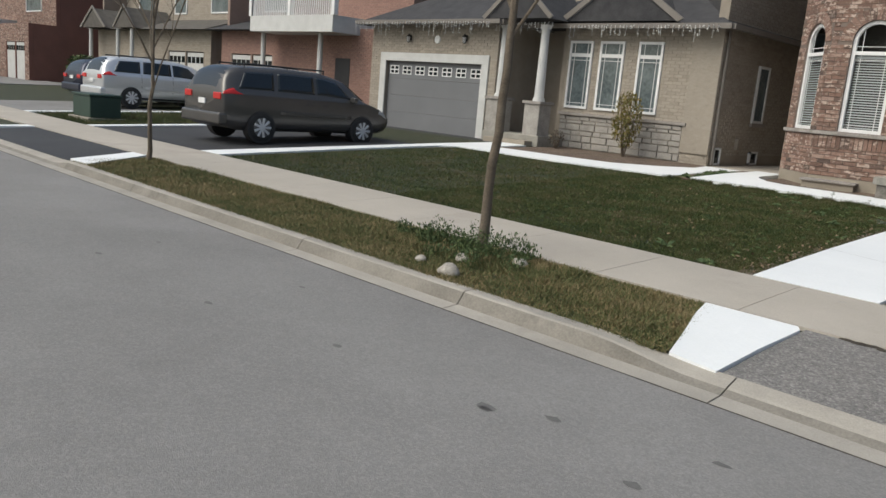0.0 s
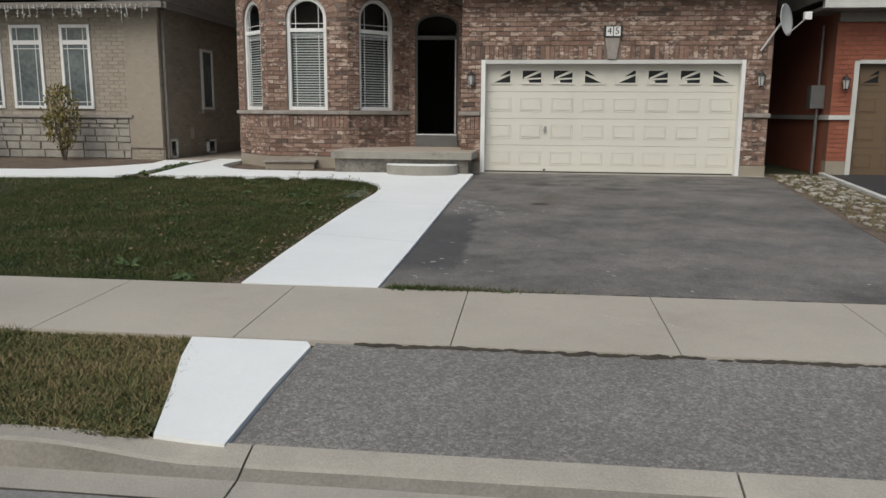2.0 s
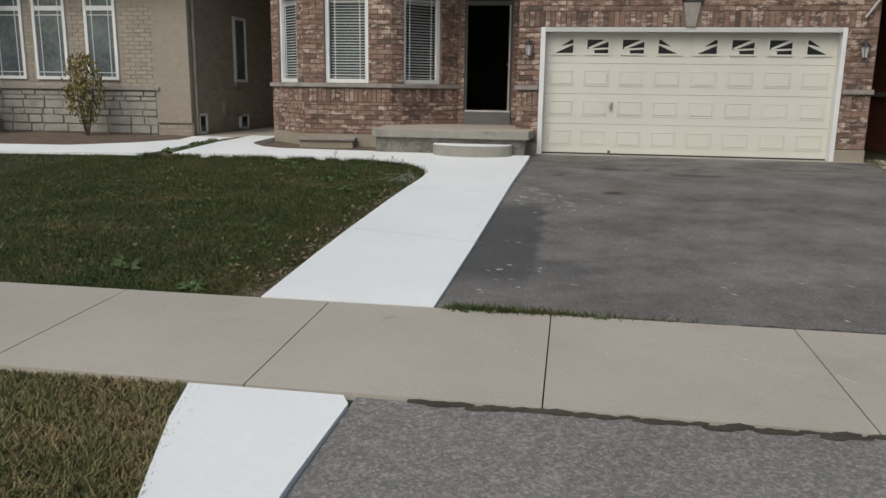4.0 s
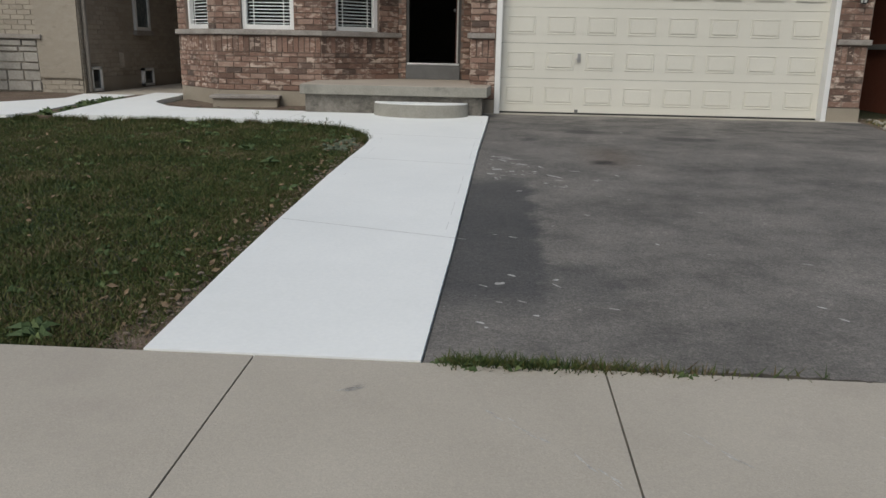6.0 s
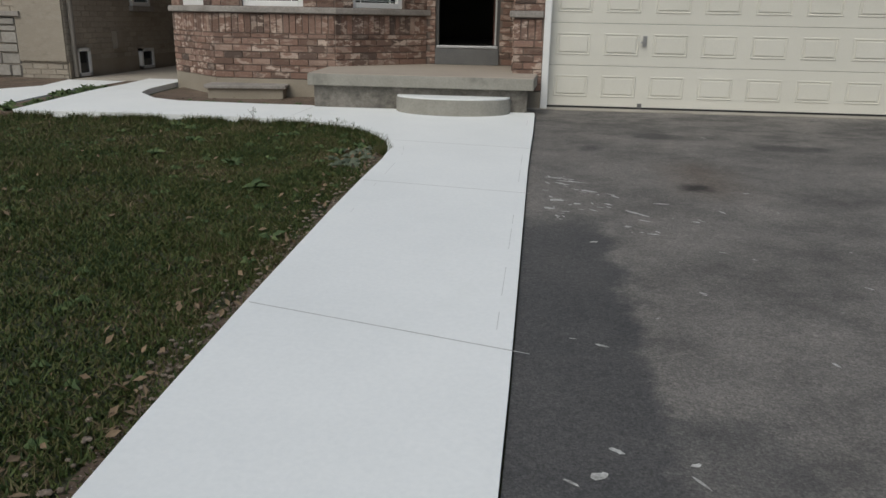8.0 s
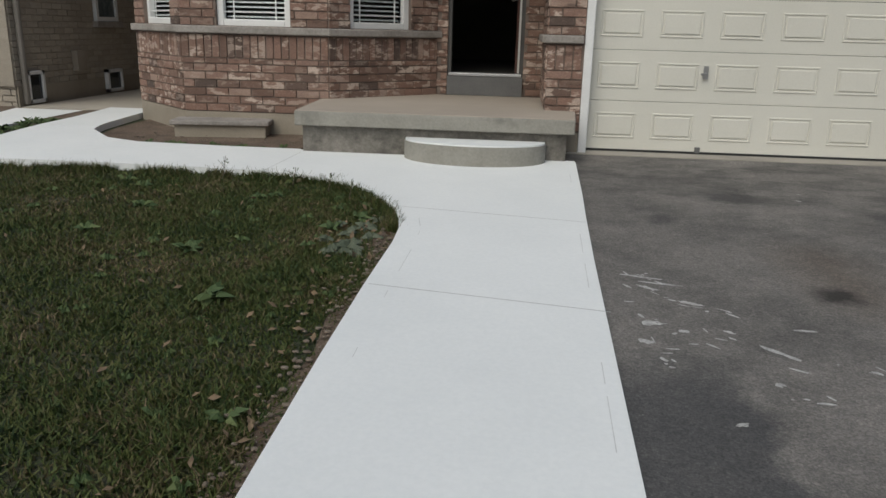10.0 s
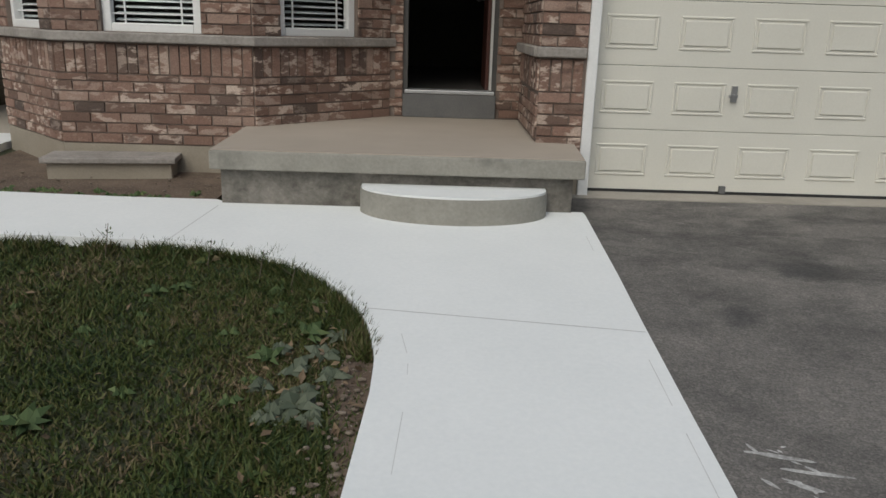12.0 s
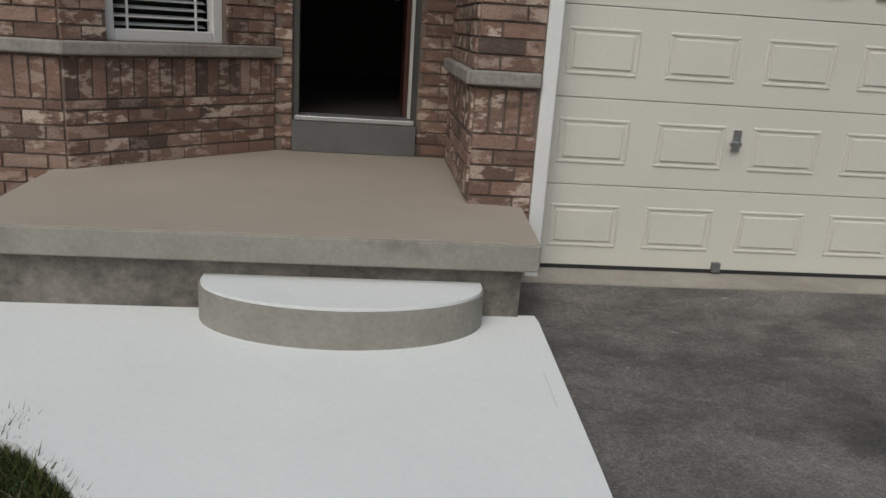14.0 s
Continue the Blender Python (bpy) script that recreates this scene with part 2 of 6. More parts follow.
def driveway_paint():
    """Old sealed asphalt worn grey, with a band of fresher sealer and an oil spot."""
    m, nt, b = nodes_of("worn_driveway_asphalt", 0.88)
    v = coords(nt)
    fine, mid, big = noise_node(nt, v, 110, 3), noise_node(nt, v, 4.0, 6, 0.7), noise_node(nt, v, 0.75, 5, 0.6)
    stretch = nt.nodes.new("ShaderNodeMapping")
    stretch.inputs["Scale"].default_value = (0.85, 1.0, 1)
    nt.links.new(v, stretch.inputs["Vector"])
    streak = noise_node(nt, stretch.outputs[0], 1.1, 5, 0.6)
    f = math_node(nt, "ADD", math_node(nt, "MULTIPLY", streak, 0.62), math_node(nt, "MULTIPLY", mid, 0.38))
    col = ramp_node(nt, f, [(0.36, (0.088, 0.083, 0.078)), (0.5, (0.152, 0.142, 0.131)), (0.62, (0.205, 0.19, 0.174))])
    xyz = nt.nodes.new("ShaderNodeSeparateXYZ")
    nt.links.new(v, xyz.inputs[0])
    wob = math_node(nt, "MULTIPLY", math_node(nt, "SUBTRACT", mid, 0.5), 0.35)
    x = math_node(nt, "ADD", xyz.outputs[0], wob)
    y = math_node(nt, "ADD", xyz.outputs[1], wob)

    def inside(s, lo, hi, soft):
        a = math_node(nt, "MULTIPLY", math_node(nt, "SUBTRACT", s, lo), 1 / soft, True)
        return math_node(nt, "MULTIPLY", a, math_node(nt, "MULTIPLY", math_node(nt, "SUBTRACT", hi, s), 1 / soft, True))
    fresh = math_node(nt, "MULTIPLY", inside(x, -0.7, 0.3, 0.09), inside(y, -8.6, -4.9, 0.5))
    col = mix_node(nt, math_node(nt, "MULTIPLY", fresh, 0.75), col, (0.05, 0.051, 0.054))
    fresh2 = math_node(nt, "MULTIPLY", inside(x, 0.2, 0.72, 0.08), inside(y, -8.3, -7.55, 0.1))
    col = mix_node(nt, math_node(nt, "MULTIPLY", fresh2, 0.35), col, (0.055, 0.056, 0.058))
    rust = math_node(nt, "MULTIPLY", inside(x, 0.75, 1.6, 0.4), inside(y, -4.6, -3.0, 0.5))
    col = mix_node(nt, math_node(nt, "MULTIPLY", rust, 0.55), col, (0.10, 0.075, 0.055))
    oil = math_node(nt, "MULTIPLY", inside(x, 0.88, 1.24, 0.13), inside(y, -4.3, -3.96, 0.13))
    col = mix_node(nt, math_node(nt, "MULTIPLY", oil, 0.9), col, (0.02, 0.018, 0.016))
    for a, b_, c, d in ((0.2, 0.5, -2.85, -2.5), (0.8, 1.3, -2.1, -1.7), (1.9, 2.7, -2.6, -2.2)):
        spot = math_node(nt, "MULTIPLY", inside(x, a, b_, 0.12), inside(y, c, d, 0.12))
        col = mix_node(nt, math_node(nt, "MULTIPLY", spot, 0.7), col, (0.045, 0.045, 0.046))
    worn = nt.nodes.new("ShaderNodeMapping")
    worn.inputs["Scale"].default_value = (0.8, 1.5, 1)
    worn.inputs["Rotation"].default_value = (0, 0, 0.5)
    nt.links.new(v, worn.inputs["Vector"])
    tar = math_node(nt, "MULTIPLY_ADD", noise_node(nt, worn.outputs[0], 1.7, 7, 0.68), 7.0, True)
    tar.node.inputs[2].default_value = -3.35
    tar = math_node(nt, "MULTIPLY", tar, inside(y, -3.3, 0.5, 1.2))
    col = mix_node(nt, math_node(nt, "MULTIPLY", tar, 0.62), col, (0.048, 0.046, 0.044))
    white = math_node(nt, "MULTIPLY_ADD", noise_node(nt, v, 9, 4, 0.65), 20.0, True)
    white.node.inputs[2].default_value = -14.2
    col = mix_node(nt, math_node(nt, "MULTIPLY", white, 0.6), col, (0.36, 0.35, 0.33))
    col = mix_node(nt, 0.55, col, ramp_node(nt, fine, [(0.3, (0.2, 0.2, 0.2)), (0.7, (0.8, 0.8, 0.8))]), "OVERLAY")
    col = pebbles(nt, v, col, 90, 0.3)
    nt.links.new(col, b.inputs["Base Color"])
    bump_node(nt, b, fine, 0.6)
    return m


def glass_paint():
    m, nt, b = nodes_of("window_glass", 0.03)
    b.inputs["Base Color"].default_value = (0.9, 0.95, 0.95, 1)
    b.inputs["Transmission Weight"].default_value = 1.0
    b.inputs["IOR"].default_value = 1.1
    return m


def grass_paint(name, stops, blades):
    m, nt, b = nodes_of(name, 0.75)
    v = coords(nt)
    big = noise_node(nt, v, 1.6, 6, 0.7)
    if blades:
        r = nt.nodes.new("ShaderNodeNewGeometry").outputs["Random Per Island"]
        f = math_node(nt, "ADD", math_node(nt, "MULTIPLY", r, 0.42), math_node(nt, "MULTIPLY", big, 0.86))
    else:
        f = math_node(nt, "ADD", math_node(nt, "MULTIPLY", noise_node(nt, v, 30, 4), 0.55), math_node(nt, "MULTIPLY", big, 0.5))
    nt.links.new(ramp_node(nt, f, stops), b.inputs["Base Color"])
    if not blades:
        bump_node(nt, b, noise_node(nt, v, 60, 3), 1.0, 0.02)
    return m


driveway_asphalt, glass = driveway_paint(), glass_paint()
turf = grass_paint("turf_soil", [(0.3, (0.02, 0.032, 0.009)), (0.52, (0.034, 0.04, 0.014)), (0.74, (0.072, 0.056, 0.037))], False)
blade = grass_paint("grass_blade", [(0.34, (0.012, 0.03, 0.005)), (0.54, (0.04, 0.064, 0.009)), (0.7, (0.073, 0.085, 0.016)), (0.84, (0.105, 0.08, 0.038)), (0.98, (0.25, 0.185, 0.11))], True)
dry_blade = grass_paint("dry_grass_blade", [(0.3, (0.045, 0.066, 0.018)), (0.52, (0.09, 0.105, 0.032)), (0.68, (0.16, 0.145, 0.055)), (0.85, (0.26, 0.19, 0.095)), (0.95, (0.34, 0.27, 0.15))], True)
weed_leaf = grass_paint("weed_leaf", [(0.2, (0.03, 0.055, 0.016)), (0.6, (0.055, 0.088, 0.026)), (0.9, (0.11, 0.14, 0.045))], True)
grey_leaf = grass_paint("grey_green_leaf", [(0.2, (0.045, 0.06, 0.036)), (0.6, (0.075, 0.092, 0.058)), (0.9, (0.12, 0.135, 0.09))], True)
yellow_leaf = grass_paint("autumn_leaf", [(0.3, (0.07, 0.075, 0.02)), (0.6, (0.17, 0.15, 0.04)), (0.9, (0.24, 0.17, 0.05))], True)


# ---- mesh helpers ----
def part(name, bm, material, parent=None, label="", smooth=False):
    """Links a bmesh as one mesh object, under a thing or a part."""
    me = bpy.data.meshes.new(name)
    bmesh.ops.recalc_face_normals(bm, faces=bm.faces)
    bm.to_mesh(me)
    bm.free()
    if smooth:
        me.polygons.foreach_set("use_smooth", [True] * len(me.polygons))
    me.materials.append(material)
    ob = new(name, me)
    ob.parent = parent
    return tagged(ob, label)


def bevelled(ob, width, segments=2):
    mod = ob.modifiers.new("edge", "BEVEL")
    mod.width, mod.segments, mod.limit_method = width, segments, "ANGLE"
    return ob


def box(bm, x0, x1, y0, y1, z0, z1, m=None):
    r = bmesh.ops.create_cube(bm, size=1)["verts"]
    for v in r:
        v.co = Vector(((x0 + x1) / 2 + v.co.x * (x1 - x0), (y0 + y1) / 2 + v.co.y * (y1 - y0), (z0 + z1) / 2 + v.co.z * (z1 - z0)))
        if m:
            v.co = m @ v.co
    return r


def boxes(*dims, m=None):
    bm = bmesh.new()
    for d in dims:
        box(bm, *d, m=m)
    return bm


def tube(bm, a, b, r0, r1, n=8, cap=True):
    a, b = Vector(a), Vector(b)
    q = (b - a).to_track_quat("Z", "Y")
    rings = []
    for p, r in ((a, r0), (b, r1)):
        rings.append([bm.verts.new(p + q @ Vector((r * math.cos(i * 2 * math.pi / n), r * math.sin(i * 2 * math.pi / n), 0))) for i in range(n)])
    for i in range(n):
        bm.faces.new((rings[0][i], rings[0][(i + 1) % n], rings[1][(i + 1) % n], rings[1][i]))
    if cap:
        bm.faces.new(rings[0][::-1])
        bm.faces.new(rings[1])


def extrude_poly(bm, pts, direction):
    """A closed solid from a flat outline (3D points) pushed along direction."""
    d = Vector(direction)
    a = [bm.verts.new(Vector(p)) for p in pts]
    b = [bm.verts.new(Vector(p) + d) for p in pts]
    bm.faces.new(a)
    bm.faces.new(b[::-1])
    for i in range(len(a)):
        j = (i + 1) % len(a)
        bm.faces.new((a[i], b[i], b[j], a[j]))


def zg(y):
    """Height of the yards: level at the houses, falling gently to the kerb."""
    pts = ((-12.0, -0.45), (-10.5, -0.385), (-9.08, -0.34), (0.0, 0.01))
    if y <= -12.0:
        return -0.45
    for (a, za), (b, zb) in zip(pts, pts[1:]):
        if y <= b:
            return za + (zb - za) * (y - a) / (b - a)
    return 0.01


def slab(name, poly, material, lift=0.02, deep=0.15, label="", parent=None):
    """A paved slab with the outline poly, that follows the slope of the yards."""
    bm = bmesh.new()
    rise = lift if callable(lift) else (lambda x, y: lift)
    top = [bm.verts.new((x, y, zg(y) + rise(x, y))) for x, y in poly]
    low = [bm.verts.new((x, y, zg(y) + rise(x, y) - deep)) for x, y in poly]
    bm.faces.new(top)
    bm.faces.new(low[::-1])
    for i in range(len(poly)):
        j = (i + 1) % len(poly)
        bm.faces.new((top[i], low[i], low[j], top[j]))
    return part(name, bm, material, parent, label)


def thing(name, label, category, group="", at=(0, 0, 0)):
    ob = new(name)
    ob.location = at
    return tagged(ob, label, category, group)


# ---- ground, road, pavement ----
def build_ground():
    ys = [-400, -60, -12.0, -11.95, -10.5, -9.08, 0.0, 6.0, 60, 400]
    zs = [-0.75, -0.75, -0.75, -0.56, -0.40, -0.35, 0.0, 0.0, 0.0, 0.0]
    bm = bmesh.new()
    rows = [[bm.verts.new((x, y, z)) for x in (-400, -60, -30, -10, 0, 10, 60, 400)] for y, z in zip(ys, zs)]
    for a, b in zip(rows, rows[1:]):
        for i in range(len(a) - 1):
            bm.faces.new((a[i], a[i + 1], b[i + 1], b[i]))
    tagged(part("ground", bm, turf), "patchy lawn turf and soil of the yards", "ground", kind="structure")
    bm = bmesh.new()
    prof = [(-12.33, -0.57), (-14.5, -0.53), (-16.6, -0.51), (-18.7, -0.53), (-20.9, -0.57)]
    rows = [[bm.verts.new((x, y, z)) for x in (-300, -40, 0, 40, 300)] for y, z in prof]
    for a, b in zip(rows, rows[1:]):
        for i in range(4):
            bm.faces.new((a[i], a[i + 1], b[i + 1], b[i]))
    tagged(part("road", bm, road_asphalt), "grey worn asphalt residential road", "road", kind="structure")
    bm = bmesh.new()
    box(bm, -300, 300, -60, -20.9, -0.7, -0.45)
    tagged(part("pavement", bm, walk_concrete), "concrete verge across the road", "pavement", kind="structure")


DROPS = ((-0.75, 4.6), (-19.4, -13.2), (-30.5, -25.0), (6.2, 12.0))


def curb_height(x):
    h = 1.0
    for a, b in DROPS:
        d = max(a - x, x - b)
        h = min(h, max(0.0, min(1.0, (d + 0.1) / 0.9)))
    return h * h * (3 - 2 * h)


def curb_piece(x0, x1):
    bm = bmesh.new()
    n = max(1, int((x1 - x0) / 0.15))
    rings = []
    for i in range(n + 1):
        x = x0 + (x1 - x0) * i / n
        h = curb_height(x)
        top = -0.515 + 0.075 * h
        w = 0.004 * noise.noise((x * 3, 0, 0))
        pts = ((-11.92, -0.7), (-11.92, -0.475 + 0.035 * h), (-12.05 + w, top), (-12.075 + w, top - 0.012), (-12.15 + w, -0.556 + 0.002 * h), (-12.33, -0.565), (-12.33, -0.7))
        rings.append([bm.verts.new((x, y, z)) for y, z in pts])
    for a, b in zip(rings, rings[1:]):
        for i in range(len(a)):
            j = (i + 1) % len(a)
            f = bm.faces.new((a[i], a[j], b[j], b[i]))
            # the upright face takes the dirt colour with shade mixed in
            f.material_index = 1 if i == 3 else 0
    bm.faces.new(rings[0])
    bm.faces.new(rings[-1][::-1])
    return bm


def build_curb():
    kerb = tagged(thing("curb", "weathered concrete kerb with gutter, dropped at driveways", "curb"), kind="structure")
    cuts = [-45, -38, -32, -26, -20, -14.2, -9.8, -5.4, -2.9, -0.42, 1.92, 4.3, 8, 12, 18, 30]
    for a, b in zip(cuts, cuts[1:]):
        part("curb_section", curb_piece(a + 0.006, b - 0.006), curb_concrete, kerb).data.materials.append(dirty_shaded_curb)
    bm = bmesh.new()
    for i in range(160):
        x = -16 + i * 0.16
        w = 0.012 + 0.012 * noise.noise((x * 2, 3, 0))
        box(bm, x, x + 0.158, -12.335 - 0.6 * w, -12.327, -0.574, -0.5665)
    part("gutter_seam", bm, joint_dark, kerb, "dark crack between gutter and road")


def build_sidewalk():
    walk_ = tagged(thing("sidewalk", "tan concrete sidewalk with scored joints", "sidewalk"), kind="structure")
    x = -44.58
    while x < 14:
        x1 = x + 1.5
        slab("sidewalk_slab", [(x + 0.004, -10.5), (x1 - 0.004, -10.5), (x1 - 0.004, -9.08), (x + 0.004, -9.08)], walk_concrete, 0.025, 0.12, parent=walk_)
        x = x1
    bm = bmesh.new()
    for i in range(400):
        x = random.uniform(-0.2, 4.6)
        y = random.choice((-10.52, -9.06)) + random.gauss(0, 0.012)
        s = random.uniform(0.01, 0.035)
        bmesh.ops.create_icosphere(bm, subdivisions=1, radius=s, matrix=Matrix.Translation((x, y, zg(y) + 0.01)) @ Matrix.Diagonal((2.4, 0.7, 0.5, 1)))
    tagged(part("soil_crumbs", bm, joint_dark), "dark soil crumbs along the sidewalk edge", "soil", kind="stuff")


def bow(a, b, n, f):
    return [f(a + (b - a) * i / n) for i in range(n + 1)]


def walk_rise(y):
    return 0.034 * (min(y, 0.0) + 9.07) / 9.07


LAWN_EDGE = [(-9.07, -1.575), (-7.9, -1.595), (-6.88, -1.593), (-5.3, -1.57), (-4.42, -1.545), (-3.65, -1.51), (-3.35, -1.515), (-3.05, -1.565), (-2.8, -1.64), (-2.58, -1.755), (-2.32, -1.94), (-2.1, -2.18), (-1.92, -2.56), (-1.84, -2.94), (-1.8, -3.65), (-1.7, -5.0)]


def lawn_right(y):
    for (a, xa), (b, xb) in zip(LAWN_EDGE, LAWN_EDGE[1:]):
        if a <= y <= b:
            return xa + (xb - xa) * (y - a) / (b - a)
    return None


def build_paths():
    for a, b in ((-13.0, -1.0), (-24.9, -19.7), (-44, -30.6)):
        bm = bmesh.new()
        n = int((b - a) / 0.2)
        rows = [[bm.verts.new((a + (b - a) * i / n, y, zg(y) + 0.012 * noise.noise((i * 0.4, y * 3, 0)) - 0.008)) for y in (-10.5, -10.9, -11.3, -11.7, -11.93)] for i in range(n + 1)]
        for p, q in zip(rows, rows[1:]):
            for k in range(4):
                bm.faces.new((p[k], p[k + 1], q[k + 1], q[k]))
        tagged(part("verge_turf", bm, turf), "grassy verge soil between sidewalk and kerb", "verge", kind="structure")

    slab("apron", [(-1.365, -10.53), (-1.27, -10.9), (-1.07, -11.5), (-0.94, -11.93), (-0.56, -11.95), (-0.54, -11.3), (-0.50, -10.62), (-0.55, -10.53)], white_concrete, lambda x, y: 0.025 - 0.05 * max(0, (x + 1.35) / 0.85) * max(0, (-10.9 - y) / 1.05), 0.2)
    tagged(bpy.data.objects["apron"], "fresh white concrete curb apron beside asphalt", "apron", kind="structure")
    slab("driveway_foot", [(-0.545, -11.915), (5.1, -11.915), (4.75, -10.515), (-0.49, -10.515), (-0.53, -11.3)], apron_asphalt, lambda x, y: 0.01 - 0.055 * (-10.515 - y) / 1.4, 0.15)
    tagged(bpy.data.objects["driveway_foot"], "coarse grey asphalt strip between sidewalk and kerb", "driveway", kind="structure")
    slab("driveway", [(-0.35, -9.07), (4.66, -9.07), (5.32, -0.35), (5.32, -0.3), (-0.3, -0.3), (-0.3, -0.885), (-0.165, -0.9), (-0.192, -2.2), (-0.242, -3.8), (-0.272, -5.4), (-0.31, -7.5)], driveway_asphalt, 0.012, 0.15)
    tagged(bpy.data.objects["driveway"], "worn dark asphalt driveway with stains and scuffs", "driveway", kind="structure")
    # front walk: straight run, then a quarter bend towards the side yard
    edge = [(-1.575, -9.07), (-1.59, -7.9), (-1.588, -6.88), (-1.565, -5.3), (-1.54, -4.42), (-1.505, -3.65), (-1.51, -3.35), (-1.56, -3.05), (-1.635, -2.8), (-1.75, -2.58), (-1.93, -2.32), (-2.17, -2.1), (-2.55, -1.92), (-2.93, -1.84), (-3.63, -1.8), (-5.0, -1.78), (-6.08, -1.86), (-6.14, -1.8), (-6.13, -0.4), (-6.12, -0.005)]
    back = [(-5.44, -0.005), (-5.38, -0.2), (-5.0, -0.62), (-4.6, -0.78), (-3.6, -0.83), (-2.89, -0.83), (-2.8, -0.9), (-0.18, -0.9), (-0.172, -0.98), (-0.2, -2.2), (-0.225, -2.9), (-0.25, -3.8), (-0.28, -5.4), (-0.318, -7.5), (-0.358, -9.07)]
    path = slab("front_walk", edge + back, white_concrete, lambda x, y: 0.03 + walk_rise(y), 0.15)
    tagged(path, "fresh white concrete front walk with curved edge", "walkway", kind="structure")
    side = slab("side_walk", [(-6.12, 0.005), (-5.44, 0.005), (-5.5, 0.3), (-5.6, 1.3), (-5.62, 1.9), (-6.3, 1.9), (-6.16, 0.8)], white_concrete, 0.064, 0.15)
    tagged(side, "white concrete walk turning into the side passage", "walkway", kind="structure")
    for y, xl, fall in ((-6.85, -1.585, 0.37), (-4.42, -1.535, 0.21), (-2.81, -1.62, 0.2)):
        bm = bmesh.new()
        for i in range(12):
            xa = xl + 0.02 + (-0.26 - xl) * i / 12
            xb = xl + 0.02 + (-0.26 - xl) * (i + 1) / 12
            ya, yb = y - fall * i / 12, y - fall * (i + 1) / 12
            for p in ((xa, ya, xb, yb),):
                z = zg(p[1]) + walk_rise(p[1]) + 0.0315
                vs = [bm.verts.new(c) for c in ((p[0], p[1], z), (p[2], p[3], zg(p[3]) + walk_rise(p[3]) + 0.0315), (p[2], p[3] + 0.007, zg(p[3]) + walk_rise(p[3]) + 0.0315), (p[0], p[1] + 0.007, z + 0.0005))]
                bm.faces.new(vs)
        part("walk_joint", bm, joint_grey, path, "hairline control joint")
    # trowelled margins that run just inside both edges, worn away in places
    bm = bmesh.new()

    def margin(line, gaps, width):
        for k, ((xa, ya), (xb, yb)) in enumerate(zip(line, line[1:])):
            if noise.noise((k * 0.37, gaps, 0)) > -0.12:
                continue
            bm.faces.new([bm.verts.new((px, py, zg(py) + walk_rise(py) + 0.0315)) for px, py in ((xa, ya), (xa + width, ya), (xb + width, yb), (xb, yb))])
    rightline = [(-0.172 - 0.075 - 0.0231 * (-0.98 - y), y) for y in [-7.2 + 0.1 * k for k in range(60)]]
    margin(rightline, 1.7, 0.0035)
    leftline = [(lawn_right(y) + 0.15, y) for y in [-5.6 + 0.1 * k for k in range(29)]]
    margin(leftline, 5.2, 0.003)
    bm.faces.new([bm.verts.new((px, py, zg(py) + walk_rise(py) + 0.0315)) for px, py in ((-2.93, -1.82), (-2.922, -1.82), (-2.832, -1.0), (-2.84, -1.0))])
    part("edge_trowel_line", bm, joint_pale, path, "faint trowelled edge line")
    nb = slab("neighbour_walk", [(-13.5, -9.07), (-12.75, -9.07), (-12.95, -5.0), (-12.95, -2.6), (-12.6, -2.12), (-11.0, -2.12), (-9.4, -2.1), (-8.0, -1.97), (-6.8, -1.82), (-6.6, -1.55), (-6.58, 0.0), (-6.56, 0.9), (-6.6, 1.7), (-7.55, 1.7), (-7.3, 0.6), (-7.75, -0.3), (-8.7, -0.95), (-10.2, -1.05), (-12.3, -1.1), (-12.4, 0.38), (-13.4, 0.38), (-13.45, -2.0)], white_concrete, 0.03, 0.15)
    tagged(nb, "white concrete walk of the neighbouring house", "walkway", kind="structure")
    d = slab("neighbour_driveway", [(-19.3, -9.07), (-13.52, -9.07), (-13.47, 0.9), (-19.3, 0.9)], black_asphalt, 0.012, 0.15)
    tagged(d, "freshly sealed black asphalt driveway", "driveway", kind="structure")
    d = slab("neighbour_driveway_foot", [(-19.6, -11.915), (-12.9, -11.915), (-13.5, -10.515), (-19.2, -10.515)], black_asphalt, lambda x, y: 0.01 - 0.055 * (-10.515 - y) / 1.4, 0.15)
    tagged(d, "black asphalt driveway foot beside the kerb", "driveway", kind="structure")
    for pts in ([(-13.48, -10.515), (-12.9, -10.515), (-12.1, -11.915), (-12.88, -11.915)], [(-19.75, -9.07), (-19.32, -9.07), (-19.32, -3.0), (-19.75, -3.0)], [(-19.8, -11.915), (-19.62, -11.915), (-19.22, -10.515), (-19.75, -10.515)], [(-24.9, -9.07), (-24.4, -9.07), (-24.4, -1.0), (-24.9, -1.0)]):
        s = slab("driveway_border", pts, white_concrete, 0.03, 0.15)
        tagged(s, "white concrete driveway border", "border", "driveway borders", "structure")
    d = slab("far_driveway", [(-30.5, -11.9), (-24.92, -11.9), (-24.92, 1.0), (-30.5, 1.0)], road_asphalt, 0.012, 0.15)
    tagged(d, "grey asphalt driveway of a farther house", "driveway", kind="structure")
    d = slab("far_cross_road", [(-60, -14), (-44.5, -14), (-44.5, 0), (-60, 0)], road_asphalt, 0.012, 0.15)
    tagged(d, "grey side street paving beyond the yards", "road", kind="structure")
    d = slab("right_driveway", [(5.95, -9.07), (12, -9.07), (12, 0.5), (6.62, 0.5)], black_asphalt, 0.012, 0.15)
    tagged(d, "sealed black asphalt driveway next door", "driveway", kind="structure")
    d = slab("side_strip", [(4.7, -9.07), (5.82, -9.07), (6.45, 0.4), (5.35, 0.4)], soil, 0.014, 0.1)
    tagged(d, "rubble and mossy soil strip between driveways", "soil strip", kind="structure")
